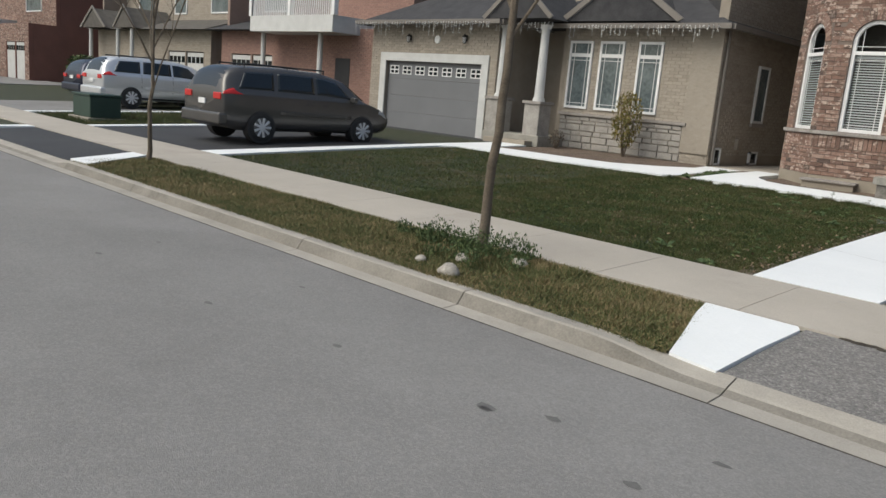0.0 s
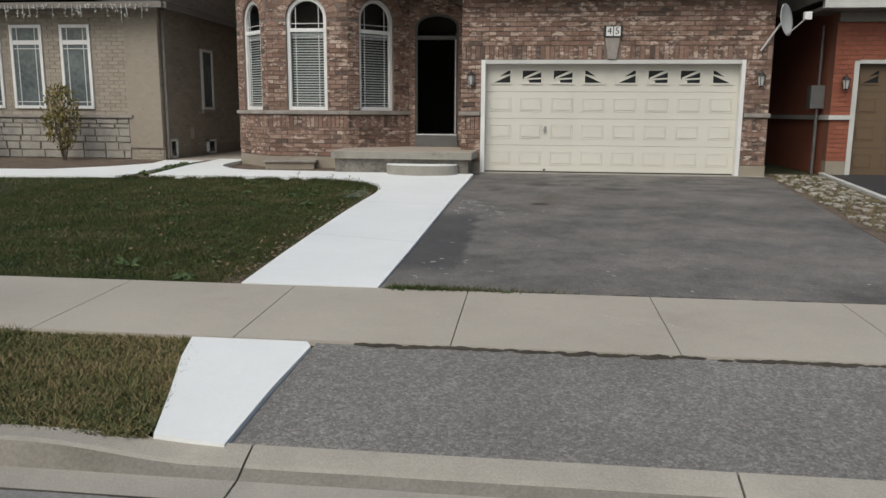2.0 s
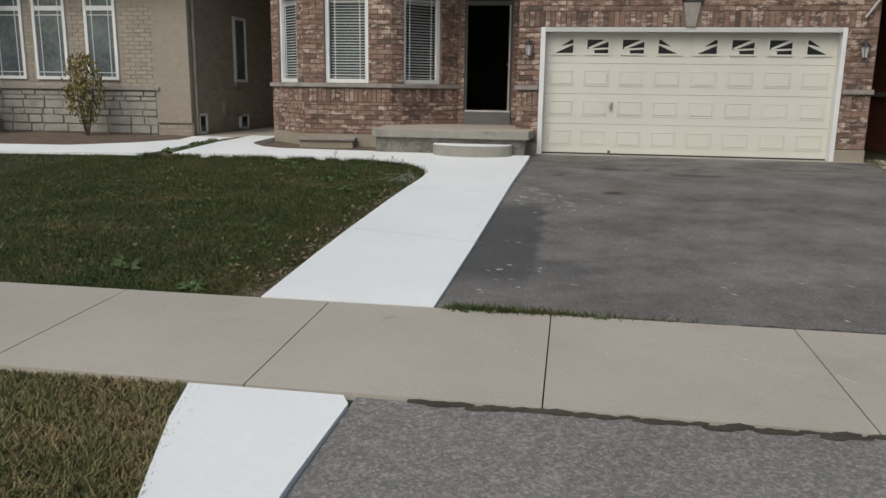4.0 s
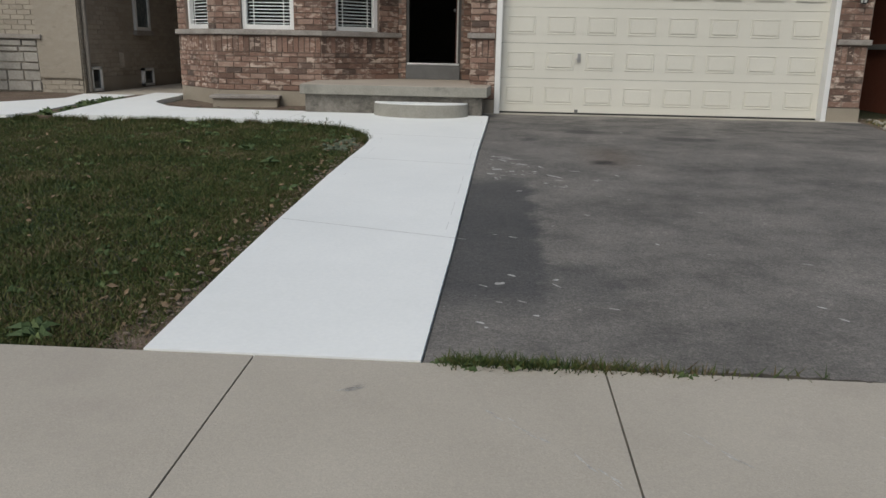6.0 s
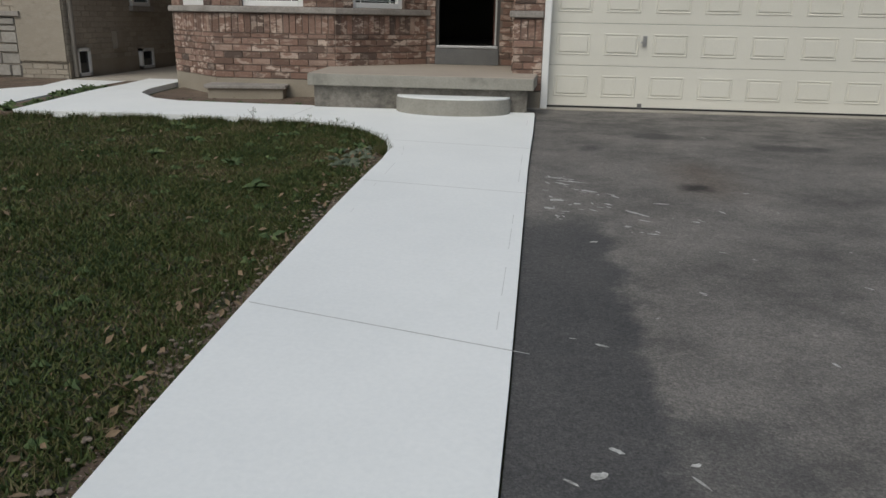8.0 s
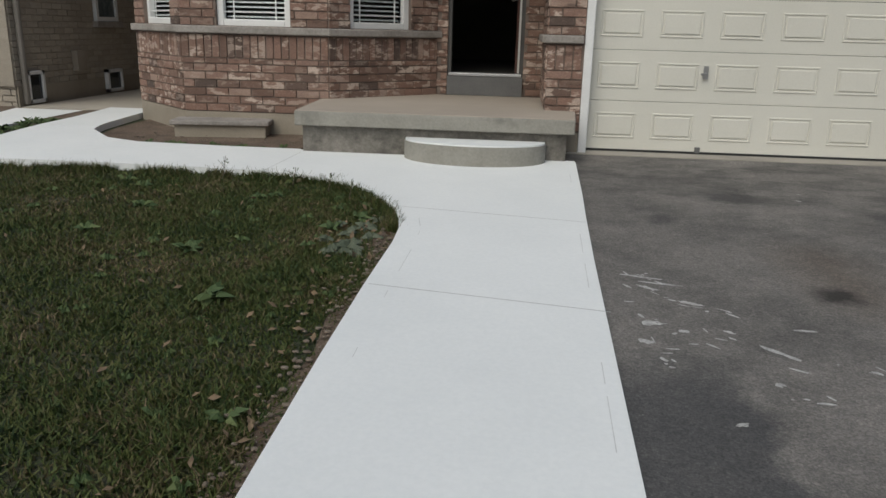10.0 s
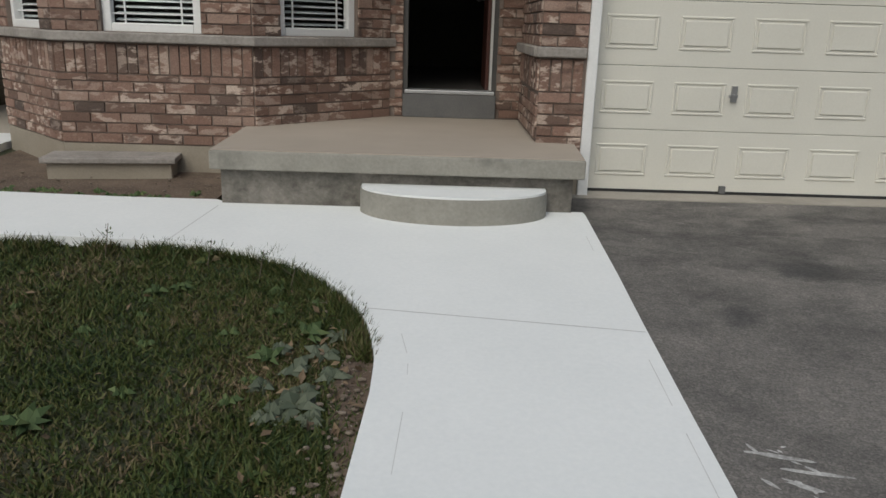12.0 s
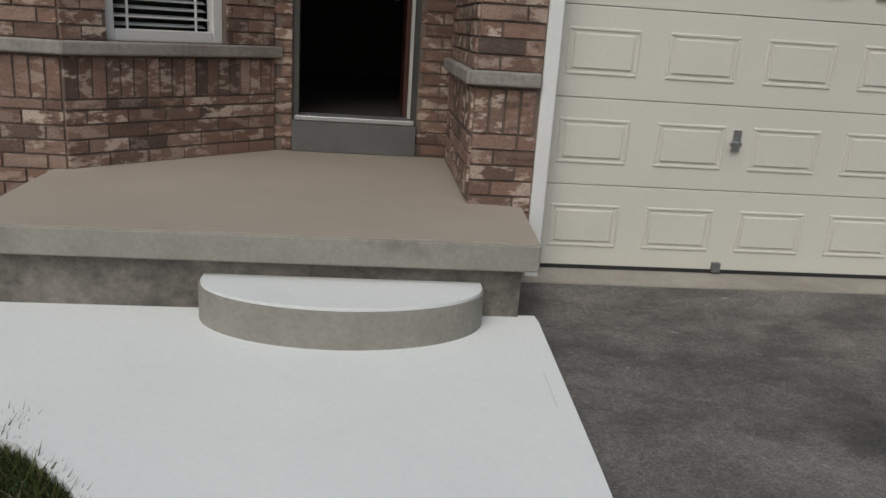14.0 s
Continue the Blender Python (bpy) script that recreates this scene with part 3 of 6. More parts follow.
    d = bevelled(slab("edging_board", [(5.84, -9.07), (5.94, -9.07), (6.58, 0.4), (6.48, 0.4)], frame_grey, 0.06, 0.15), 0.01)
    tagged(d, "pale concrete edging strip along a black driveway", "edging", kind="structure")
    d = slab("alley_paving", [(-7.6, 1.92), (-5.65, 1.92), (-5.65, 14), (-7.6, 14)], walk_concrete, 0.02, 0.1)
    tagged(d, "concrete paving in the passage between houses", "paving", kind="structure")
    bed = slab("planting_bed", [(-5.36, 0.25), (-5.3, -0.18), (-4.95, -0.56), (-4.58, -0.72), (-3.6, -0.77), (-2.95, -0.77), (-2.95, 0.4), (-5.4, 1.3)], soil, 0.015, 0.1)
    tagged(bed, "bare brown soil planting bed below the bay", "planting bed", kind="structure")
    gap = slab("weedy_strip", [(-6.57, -1.78), (-6.15, -1.84), (-6.14, 0.0), (-6.17, 0.8), (-6.32, 1.88), (-6.58, 1.7), (-6.55, 0.9)], soil, 0.03, 0.1)
    tagged(gap, "dark weedy soil strip between two white walks", "soil strip", kind="structure")
    fb = slab("foundation_bed", [(-12.28, -1.08), (-10.2, -1.03), (-8.72, -0.93), (-7.77, -0.28), (-7.32, 0.6), (-7.56, 1.7), (-7.72, 1.96), (-12.28, 1.96)], soil, 0.02, 0.1)
    tagged(fb, "bare brown soil bed before the stone base", "planting bed", kind="structure")
    # worn soil along the lawn edge
    verge = [(-1.58, -9.07), (-1.592, -6.88), (-1.55, -4.42), (-1.51, -3.65), (-1.52, -3.3), (-1.64, -2.8), (-1.9, -2.38), (-1.94, -2.42), (-1.7, -2.85), (-1.64, -3.2), (-1.69, -3.55), (-1.63, -3.9), (-1.59, -4.3), (-1.67, -4.7), (-1.62, -5.2), (-1.7, -5.7), (-1.64, -6.2), (-1.68, -6.8), (-1.79, -7.3), (-1.68, -7.8), (-1.66, -8.3), (-1.8, -8.7), (-1.84, -9.07)]
    tagged(slab("lawn_edge_soil", verge, soil, -0.001, 0.1), "dry brown soil along the walk", "soil", kind="structure")


build_ground()
build_curb()
build_sidewalk()
build_paths()


# ---- brick laying ----
def lay(length, z0, z1, skip, bands=(), course=0.0885, unit=0.262, start=0.0):
    """Rectangles (u0, u1, z0, z1) of a running bond; skip(u0, u1, z0, z1) leaves one out or trims it; bands are soldier courses."""
    out = []
    z, row = z0, 0
    while z < z1 - 0.03:
        band = next((b for b in bands if abs(b[0] - z) < 0.05), None)
        if band:
            u = 0.0
            while u < length - 0.02:
                u2 = min(u + 0.0885, length)
                out.append((u, u2 - 0.009, band[0], band[1] - 0.009))
                u = u2
            z = band[1]
            row += 1
            continue
        top = min(z + course, z1, min([b[0] for b in bands if b[0] > z + 0.02], default=z1))
        u = -(unit / 2 if row % 2 else 0.0) + start
        while u < length - 0.02:
            a, b = max(u, 0), min(u + unit, length)
            if b - a > 0.03:
                out.append((a, b - 0.009, z, top - 0.009))
            u += unit
        z, row = top, row + 1
    res = []
    for r in out:
        res += skip(*r)
    return res


def cut_rect(holes):
    """Trims bricks sideways where they run into a hole (u0, u1, z0, z1)."""
    def skip(a, b, c, d):
        for u0, u1, z0, z1 in holes:
            if b > u0 and a < u1 and d > z0 + 0.02 and c < z1 - 0.02:
                left = [(a, u0 - 0.004, c, d)] if u0 - a > 0.03 else []
                right = [(u1 + 0.004, b, c, d)] if b - u1 > 0.03 else []
                return left + right
        return [(a, b, c, d)]
    return skip


unit_brick = {}


def set_bricks(wall, m, rects, single=None, joined=None, deep=0.012, near=None):
    """Lays bricks on the outer face (y = 0, facing -y in the frame m) of a wall. near(u, z) picks those that are objects of their own."""
    verts, faces = [], []
    count = 0
    for a, b, c, d in rects:
        if near and single and count < 300 and near((a + b) / 2, (c + d) / 2):
            key = (round(b - a, 2), round(d - c, 3))
            if key not in unit_brick:
                w, h = (b - a) / 2, (d - c) / 2
                bm = boxes((-w, w, -deep, 0.003, -h, h))
                for v in bm.verts:
                    if v.co.y < 0:
                        v.co.x *= 1 - 0.004 / w
                        v.co.z *= 1 - 0.004 / h
                me = bpy.data.meshes.new("brick")
                bm.to_mesh(me)
                bm.free()
                me.materials.append(single)
                unit_brick[key] = me
            ob = new("brick", unit_brick[key])
            ob.parent = wall
            ob.matrix_basis = m @ pose((a + b) / 2, -0.004 * random.random(), (c + d) / 2)
            count += 1
            continue
        y = -deep + 0.004 * random.random()
        i = len(verts)
        for yy, s in ((0.002, 0.0), (y, 0.003)):
            verts += [tuple(m @ Vector(p)) for p in ((a + s, yy, c + s), (b - s, yy, c + s), (b - s, yy, d - s), (a + s, yy, d - s))]
        faces += [(i + 4, i + 5, i + 6, i + 7), (i, i + 1, i + 5, i + 4), (i + 1, i + 2, i + 6, i + 5), (i + 2, i + 3, i + 7, i + 6), (i + 3, i, i + 4, i + 7)]
    if faces:
        me = bpy.data.meshes.new("brickwork")
        me.from_pydata(verts, [], faces)
        me.materials.append(joined)
        ob = new("brickwork", me)
        ob.parent = wall
        tagged(ob, kind="stuff")


def run_of(p, q):
    """A frame whose x runs from p to q along a wall seen from outside (outside is -y)."""
    a = math.atan2(q[1] - p[1], q[0] - p[0])
    return Matrix.Translation((p[0], p[1], 0)) @ Matrix.Rotation(a, 4, "Z"), math.hypot(q[0] - p[0], q[1] - p[1])


def arch_pts(u0, u1, spring, rise, n=14):
    c, w = (u0 + u1) / 2, (u1 - u0) / 2
    return [(c - w * math.cos(math.pi * i / n), spring + rise * math.sin(math.pi * i / n)) for i in range(n + 1)]


def arched_wall(name, m, length, z0, z1, u0, u1, sill, spring, rise, thick, material, label):
    bm = boxes((0, u0, 0, thick, z0, z1), (u1, length, 0, thick, z0, z1), (u0, u1, 0, thick, z0, sill), m=m)
    pts = arch_pts(u0, u1, spring, rise)
    for (a, za), (b, zb) in zip(pts, pts[1:]):
        extrude_poly(bm, [m @ Vector(p) for p in ((a, 0, za), (b, 0, zb), (b, 0, z1), (a, 0, z1))], m.to_3x3() @ Vector((0, thick, 0)))
    return tagged(part(name, bm, material), label, "wall", kind="structure")


def arch_skip(u0, u1, sill, spring, rise, margin=0.26):
    rect = cut_rect([(u0, u1, sill, spring)])

    def skip(a, b, c, d):
        if d > spring:
            x, w = ((a + b) / 2 - (u0 + u1) / 2), (u1 - u0) / 2 + margin
            if (x / w) ** 2 + (((c + d) / 2 - spring) / (rise + margin)) ** 2 < 1:
                return []
        return rect(a, b, c, d)
    return skip


def voussoirs(wall, m, u0, u1, spring, rise, material, n=15, size=0.24):
    """Wedge bricks that stand round an arch."""
    c, w = (u0 + u1) / 2, (u1 - u0) / 2
    bm = bmesh.new()
    for i in range(n):
        a0, a1 = math.pi * (i + 0.06) / n, math.pi * (i + 0.94) / n
        pts = []
        for a, k in ((a0, 0.0), (a1, 0.0), (a1, size), (a0, size)):
            pts.append(m @ Vector((c - (w + k + 0.005) * math.cos(a), 0.002, spring + (rise + k + 0.005) * math.sin(a))))
        extrude_poly(bm, pts, m.to_3x3() @ Vector((0, -0.016, 0)))
    part("arch_bricks", bm, material, wall)


# ---- windows and doors ----
def arched_window(m, u0, u1, sill, bar, spring, rise, name, blinds=True, depth=0.1):
    """White window: arched transom over a tall pane with a border of glazing bars and a slatted blind."""
    win = tagged(thing(name, "white arched window with closed slatted blind", "window"), kind="structure")
    f = 0.075
    bm = boxes((u0, u0 + f, depth - 0.06, depth + 0.02, sill, spring), (u1 - f, u1, depth - 0.06, depth + 0.02, sill, spring), (u0 + f, u1 - f, depth - 0.06, depth + 0.02, sill, sill + f), (u0 + f, u1 - f, depth - 0.06, depth + 0.02, bar - f / 2, bar + f / 2), m=m)
    o, i = arch_pts(u0, u1, spring, rise), arch_pts(u0 + f, u1 - f, spring, rise - f)
    for k in range(len(o) - 1):
        extrude_poly(bm, [m @ Vector((p[0], depth - 0.06, p[1])) for p in (o[k], o[k + 1], i[k + 1], i[k])], m.to_3x3() @ Vector((0, 0.08, 0)))
    bevelled(part("window_frame", bm, white_paint, win), 0.008)
    g = 0.012
    bars = [(u0 + f + 0.1, u0 + f + 0.1 + g, sill + f, bar - f / 2), (u1 - f - 0.1 - g, u1 - f - 0.1, sill + f, bar - f / 2), (u0 + f, u1 - f, sill + f + 0.07, sill + f + 0.07 + g), (u0 + f, u1 - f, bar - f / 2 - 0.1, bar - f / 2 - 0.1 + g),
            (u0 + f + 0.1, u0 + f + 0.1 + g, bar + f / 2, spring + rise * 0.55), (u1 - f - 0.1 - g, u1 - f - 0.1, bar + f / 2, spring + rise * 0.55), (u0 + f, u1 - f, bar + f / 2 + 0.09, bar + f / 2 + 0.09 + g)]
    for a, b, c, d in bars:
        part("glazing_bar", boxes((a, b, depth - 0.024, depth - 0.012, c, d), m=m), white_paint, win)
    bm = bmesh.new()
    bm.faces.new([bm.verts.new(m @ Vector((x, depth - 0.005, z))) for x, z in [(u0 + f * 0.8, sill + f * 0.8)] + i + [(u1 - f * 0.8, sill + f * 0.8)]])
    pane = part("pane", bm, glass, win)
    pane.visible_shadow = False
    if blinds:
        bl = part("blind_rail", boxes((u0 + f, u1 - f, depth + 0.03, depth + 0.07, bar - 0.1, bar - 0.05), m=m), blind_white, win)
        z = sill + f + 0.03
        tilt = Matrix.Rotation(radians(22), 4, "X")
        w = (u1 - u0 - 2 * f) / 2 - 0.005
        bm = boxes((-w, w, -0.025, 0.025, -0.0015, 0.0015), m=m.to_3x3().to_4x4() @ tilt)
        me = bpy.data.meshes.new("slat")
        bm.to_mesh(me)
        bm.free()
        me.materials.append(blind_white)
        while z < bar - 0.12:
            s = new("slat", me)
            s.parent = bl
            s.location = m @ Vector(((u0 + u1) / 2, depth + 0.05, z))
            z += 0.052
    # dark sheet painted as the shade of the room behind
    part("dark_room", boxes((u0 - 0.05, u1 + 0.05, depth + 0.5, depth + 0.55, sill - 0.1, spring + rise + 0.1), m=m), interior, win, "near-black sheet standing in for the room's shade")
    return win


def sunburst_window(bm, m, x0, x1, z0, z1, kind):
    """Cream inserts of a garage window: rays that spread from one lower corner."""
    y = -0.016
    def tri(pts):
        extrude_poly(bm, [m @ Vector((x0 + (x1 - x0) * p, y, z0 + (z1 - z0) * q)) for p, q in pts], m.to_3x3() @ Vector((0, 0.012, 0)))
    flip = (lambda p: 1 - p) if kind in (1, 3) else (lambda p: p)
    if kind in (0, 3):
        tri([(flip(p), q) for p, q in ((0, 0), (0.12, 0), (1, 0.62), (1, 0.72), (0.42, 0.5), (0.9, 1), (0, 1))])
    else:
        for pts in (((0, 0), (0.35, 0), (0.35, 0.16), (0.18, 0.3), (0, 0.32)), ((0.15, 0.22), (1, 0.3), (1, 0.42), (0.15, 0.36)), ((0.1, 0.3), (1, 0.86), (1, 1.0), (0.85, 1.0), (0.05, 0.42))):
            tri([(1 - flip(p) if kind == 1 else p, q) for p, q in pts] if kind == 1 else [(p, q) for p, q in pts])


def garage_door(name, x0, y, width, height, paint, label, windows, rows=4, cols=8, glass_cols=None, panels=True, lift=0.0):
    """Sectional door: four sections with raised panels, a row of lights in the top one, handle and lock."""
    door = thing(name, label, "garage door", at=(x0, y, 0))
    tagged(door, kind="structure")
    door.location.z = lift
    h = height / rows
    p = width / cols
    for r in range(rows):
        part("section", boxes((0, width, 0, 0.045, r * h + 0.002, (r + 1) * h - 0.002)), paint, door)
        bevelled(door.children[-1], 0.004)
        if r == rows - 1 or not panels:
            continue
        for c in range(cols):
            bm = bmesh.new()
            a, b, z0, z1 = c * p + 0.085, (c + 1) * p - 0.085, r * h + 0.13, (r + 1) * h - 0.12
            for s, e, yy, y2 in ((0.0, 0.016, -0.007, 0.002),):
                box(bm, a, b, -0.008, 0.002, z0, z0 + 0.02)
                box(bm, a, b, -0.008, 0.002, z1 - 0.02, z1)
                box(bm, a, a + 0.02, -0.008, 0.002, z0 + 0.02, z1 - 0.02)
                box(bm, b - 0.02, b, -0.008, 0.002, z0 + 0.02, z1 - 0.02)
                box(bm, a + 0.036, b - 0.036, -0.011, 0.002, z0 + 0.036, z1 - 0.036)
            bevelled(part("raised_panel", bm, paint, door), 0.006, 1)
    z0, z1 = (rows - 1) * h + 0.17, (rows - 1) * h + 0.40
    wc = glass_cols or cols
    wp = width / wc
    for c in range(wc):
        a, b = c * wp + wp * 0.2, (c + 1) * wp - wp * 0.2
        light = part("window", boxes((a, b, -0.006, 0.003, z0, z1)), car_glass, door, "dark garage window with pale insert")
        trim = paint if windows == "sunburst" else white_paint
        bm = boxes((a - 0.03, b + 0.03, -0.02, 0.002, z0 - 0.03, z0), (a - 0.03, b + 0.03, -0.02, 0.002, z1, z1 + 0.03), (a - 0.03, a, -0.02, 0.002, z0, z1), (b, b + 0.03, -0.02, 0.002, z0, z1))
        if windows == "sunburst":
            sunburst_window(bm, Matrix(), a, b, z0, z1, (0, 1, 2, 3)[c % 4])
        else:
            box(bm, (a + b) / 2 - 0.02, (a + b) / 2 + 0.02, -0.018, 0.001, z0, z1)
            box(bm, a, b, -0.018, 0.001, (z0 + z1) / 2 - 0.02, (z0 + z1) / 2 + 0.02)
            for sx in (a, b):
                for sz in (z0, z1):
                    bmesh.ops.create_icosphere(bm, subdivisions=1, radius=0.035, matrix=Matrix.Translation((sx, -0.002, sz)) @ Matrix.Diagonal((1, 0.4, 1, 1)))
        part("window_insert", bm, trim if windows == "sunburst" else white_paint, light)
    if windows == "sunburst":
        hx, hz = 1.18, 0.83
        plate = part("handle_plate", boxes((hx - 0.024, hx + 0.024, -0.014, 0, hz - 0.065, hz + 0.065)), chrome, door, "small chrome lock plate")
        bm = bmesh.new()
        tube(bm, (hx, -0.01, hz - 0.015), (hx, -0.05, hz - 0.015), 0.012, 0.012)
        box(bm, hx - 0.055, hx + 0.015, -0.06, -0.042, hz - 0.027, hz - 0.005)
        part("handle", bm, chrome, plate, "chrome turn handle")
        part("floor_latch", boxes((hx - 0.025, hx + 0.025, -0.03, 0.0, 0.0, 0.06)), step_grey, door, "small dark bottom latch")
    part("bottom_seal", boxes((0.01, width - 0.01, -0.005, 0.04, -0.012, 0.012)), rubber, door, "black rubber seal")
    return door


def lantern(name, x, y, z, group):
    lamp = thing(name, "black metal wall lantern with glass sides", "wall lamp", group, at=(x, y, z))
    part("backplate", boxes((-0.04, 0.04, -0.02, 0.0, -0.09, 0.09)), black_metal, lamp)
    bm = bmesh.new()
    tube(bm, (0, -0.02, 0.05), (0, -0.1, 0.12), 0.012, 0.012)
    tube(bm, (0, -0.1, 0.12), (0, -0.1, 0.07), 0.01, 0.01)
    part("arm", bm, black_metal, lamp)
    bm = bmesh.new()
    tube(bm, (0, -0.1, 0.02), (0, -0.1, 0.09), 0.085, 0.02)
    tube(bm, (0, -0.1, 0.09), (0, -0.1, 0.12), 0.018, 0.006)
    part("cap", bm, black_metal, lamp)
    bm = bmesh.new()
    tube(bm, (0, -0.1, -0.15), (0, -0.1, 0.02), 0.045, 0.07, 6)
    part("globe", bm, dish_grey, lamp, "frosted glass globe")
    bm = bmesh.new()
    for k in range(6):
        a = k * math.pi / 3
        tube(bm, (0.047 * math.cos(a), -0.1 + 0.047 * math.sin(a), -0.15), (0.073 * math.cos(a), -0.1 + 0.073 * math.sin(a), 0.02), 0.006, 0.006, 4)
    tube(bm, (0, -0.1, -0.17), (0, -0.1, -0.15), 0.02, 0.05)
    part("cage", bm, black_metal, lamp)
    return lamp


# ---- the brick house ----
GY = -0.17          # face of the garage wall
SILL0, SILL1 = 1.115, 1.195


def build_garage_front():
    m, length = run_of((-0.47, GY), (5.29, GY))
    u0, u1 = 0.47 - 0.1, 0.47 + 4.828
    wall = tagged(part("wall_garage", boxes((0, u0, 0, 0.3, 0.22, 3.4), (u1, length, 0, 0.3, 0.22, 3.4), (u0, u1, 0, 0.3, 2.175, 3.4), m=m), mortar), "multicoloured brown brick wall round the garage", "wall", kind="structure")
    part("footing", boxes((u1 + 0.005, length + 0.01, -0.012, 0.28, -0.1, 0.215), (0.0, u0 - 0.005, -0.005, 0.28, -0.1, 0.215), m=m), foundation, wall, "pale concrete footing")
    rects = lay(length, 0.23, 3.38, cut_rect([(u0, u1, 0, 2.175), (0, u0, SILL0 - 0.01, SILL1 + 0.005), (u1, length, SILL0 - 0.01, SILL1 + 0.005), (2.69, 2.99, 2.175, 2.58)]), bands=((0.85, 1.108), (2.18, 2.44)))
    set_bricks(wall, m, [r for r in rects if not (r[1] > u0 and r[0] < u1 and r[2] < 2.175)], clay_one, clay_all, near=lambda u, z: u < 0.6 or z > 2.1)
    for a, b in ((-0.035, u0 - 0.012), (u1 + 0.012, length + 0.03)):
        s = part("ledge", boxes((a, b, -0.06, 0.1, SILL0, SILL1), m=m), sill_stone, wall, "rough grey stone ledge")
        bevelled(s, 0.012)
    key = bmesh.new()
    extrude_poly(key, [m @ Vector(p) for p in ((2.76, -0.05, 2.18), (2.92, -0.05, 2.18), (2.98, -0.05, 2.58), (2.70, -0.05, 2.58))], (0, 0.06, 0))
    bevelled(part("keystone", key, sill_stone, wall, "grey stone keystone"), 0.008)
    # side face towards the entrance
    m2, l2 = run_of((-0.47, 1.26), (-0.47, GY))
    side = tagged(part("wall_pillar_side", boxes((0, l2, 0.004, 0.3, 0.40, 3.4), m=m2), mortar), "brown brick return wall beside the entrance", "wall", kind="structure")
    rects = lay(l2, 0.47, 3.38, cut_rect([(0, l2, SILL0 - 0.01, SILL1 + 0.005)]), bands=((0.85, 1.108),), start=0.09)
    set_bricks(side, m2, rects, clay_one, clay_all, near=lambda u, z: z < 2.2)
    s = part("ledge", boxes((0.0, l2 + 0.03, -0.06, 0.1, SILL0, SILL1), m=m2), sill_stone, side, "rough grey stone ledge")
    bevelled(s, 0.012)
    # right side of the house
    m3, l3 = run_of((5.29, GY), (5.29, 10))
    tagged(part("wall_east", boxes((0.02, l3, 0, 0.25, -0.1, 6.2), m=m3), mortar), "brown brick side wall", "wall", kind="structure")
    # trim round the door
    x0, x1 = -0.1, 4.828
    trim = tagged(thing("door_trim", "white painted garage door surround", "door trim"), kind="structure")
    for d in ((x0, x0 + 0.085, GY - 0.02, 0.05, 0.0, 2.175), (x1 - 0.075, x1, GY - 0.02, 0.05, 0.0, 2.175), (x0 + 0.085, x1 - 0.075, GY - 0.02, 0.05, 2.095, 2.175)):
        bevelled(part("jamb", boxes(d), white_paint if d[4] == 0 else frame_grey, trim), 0.008)
    garage_door("garage_door", -0.02, 0.0, 4.78, 2.07, cream_door, "cream sectional garage door with sunburst windows", "sunburst", lift=0.03)
    tagged(part("garage_threshold", boxes((-0.26, 5.3, -0.296, 0.1, -0.12, 0.017)), curb_concrete), "worn concrete threshold under the garage door", "threshold", kind="structure")
    lantern("wall_lantern", -0.29, GY - 0.015, 1.85, "garage lanterns")
    lantern("wall_lantern", 5.09, GY - 0.015, 1.85, "garage lanterns")
    # house number
    plaque = thing("house_number", "black plaque with white house number 45", "house number", at=(2.37, GY - 0.05, 2.69))
    part("plate", boxes((-0.17, 0.17, -0.02, 0.036, -0.1, 0.1)), ink, plaque)
    for ch, x in (("4", -0.07), ("5", 0.07)):
        part("number_tile", boxes((x - 0.062, x + 0.062, -0.026, -0.016, -0.085, 0.085)), white_paint, plaque, "white number tile")
        cu = bpy.data.curves.new("digit", "FONT")
        cu.body, cu.size, cu.extrude, cu.align_x, cu.align_y = ch, 0.17, 0.002, "CENTER", "CENTER"
        tmp = new("digit_curve", cu)
        me = bpy.data.meshes.new_from_object(tmp)
        bpy.data.objects.remove(tmp)
        me.materials.clear()
        me.materials.append(ink)
        dg = new("digit", me)
        dg.parent = plaque
        dg.matrix_basis = pose(x, -0.03, 0, 90, 0, 0)
    # eave over the garage and the storey above
    eave = tagged(thing("roof_garage", "dark shingle garage roof with taupe eave", "roof"), kind="structure")
    part("soffit", boxes((-0.75, 5.65, GY - 0.28, 1.2, 3.40, 3.46)), eave_brown, eave)
    part("eavestrough", boxes((-0.75, 5.65, GY - 0.4, GY - 0.28, 3.38, 3.50)), eave_brown, eave)
    bm = bmesh.new()
    extrude_poly(bm, [(-0.8, GY - 0.4, 3.5), (-0.8, 2.6, 5.0), (-0.8, 2.6, 3.5)], (6.5, 0, 0))
    part("shingles", bm, roof_dark, eave)


BAY = ((-5.55, 1.32), (-4.53, 0.30), (-2.85, 0.30), (-1.76, 1.39))


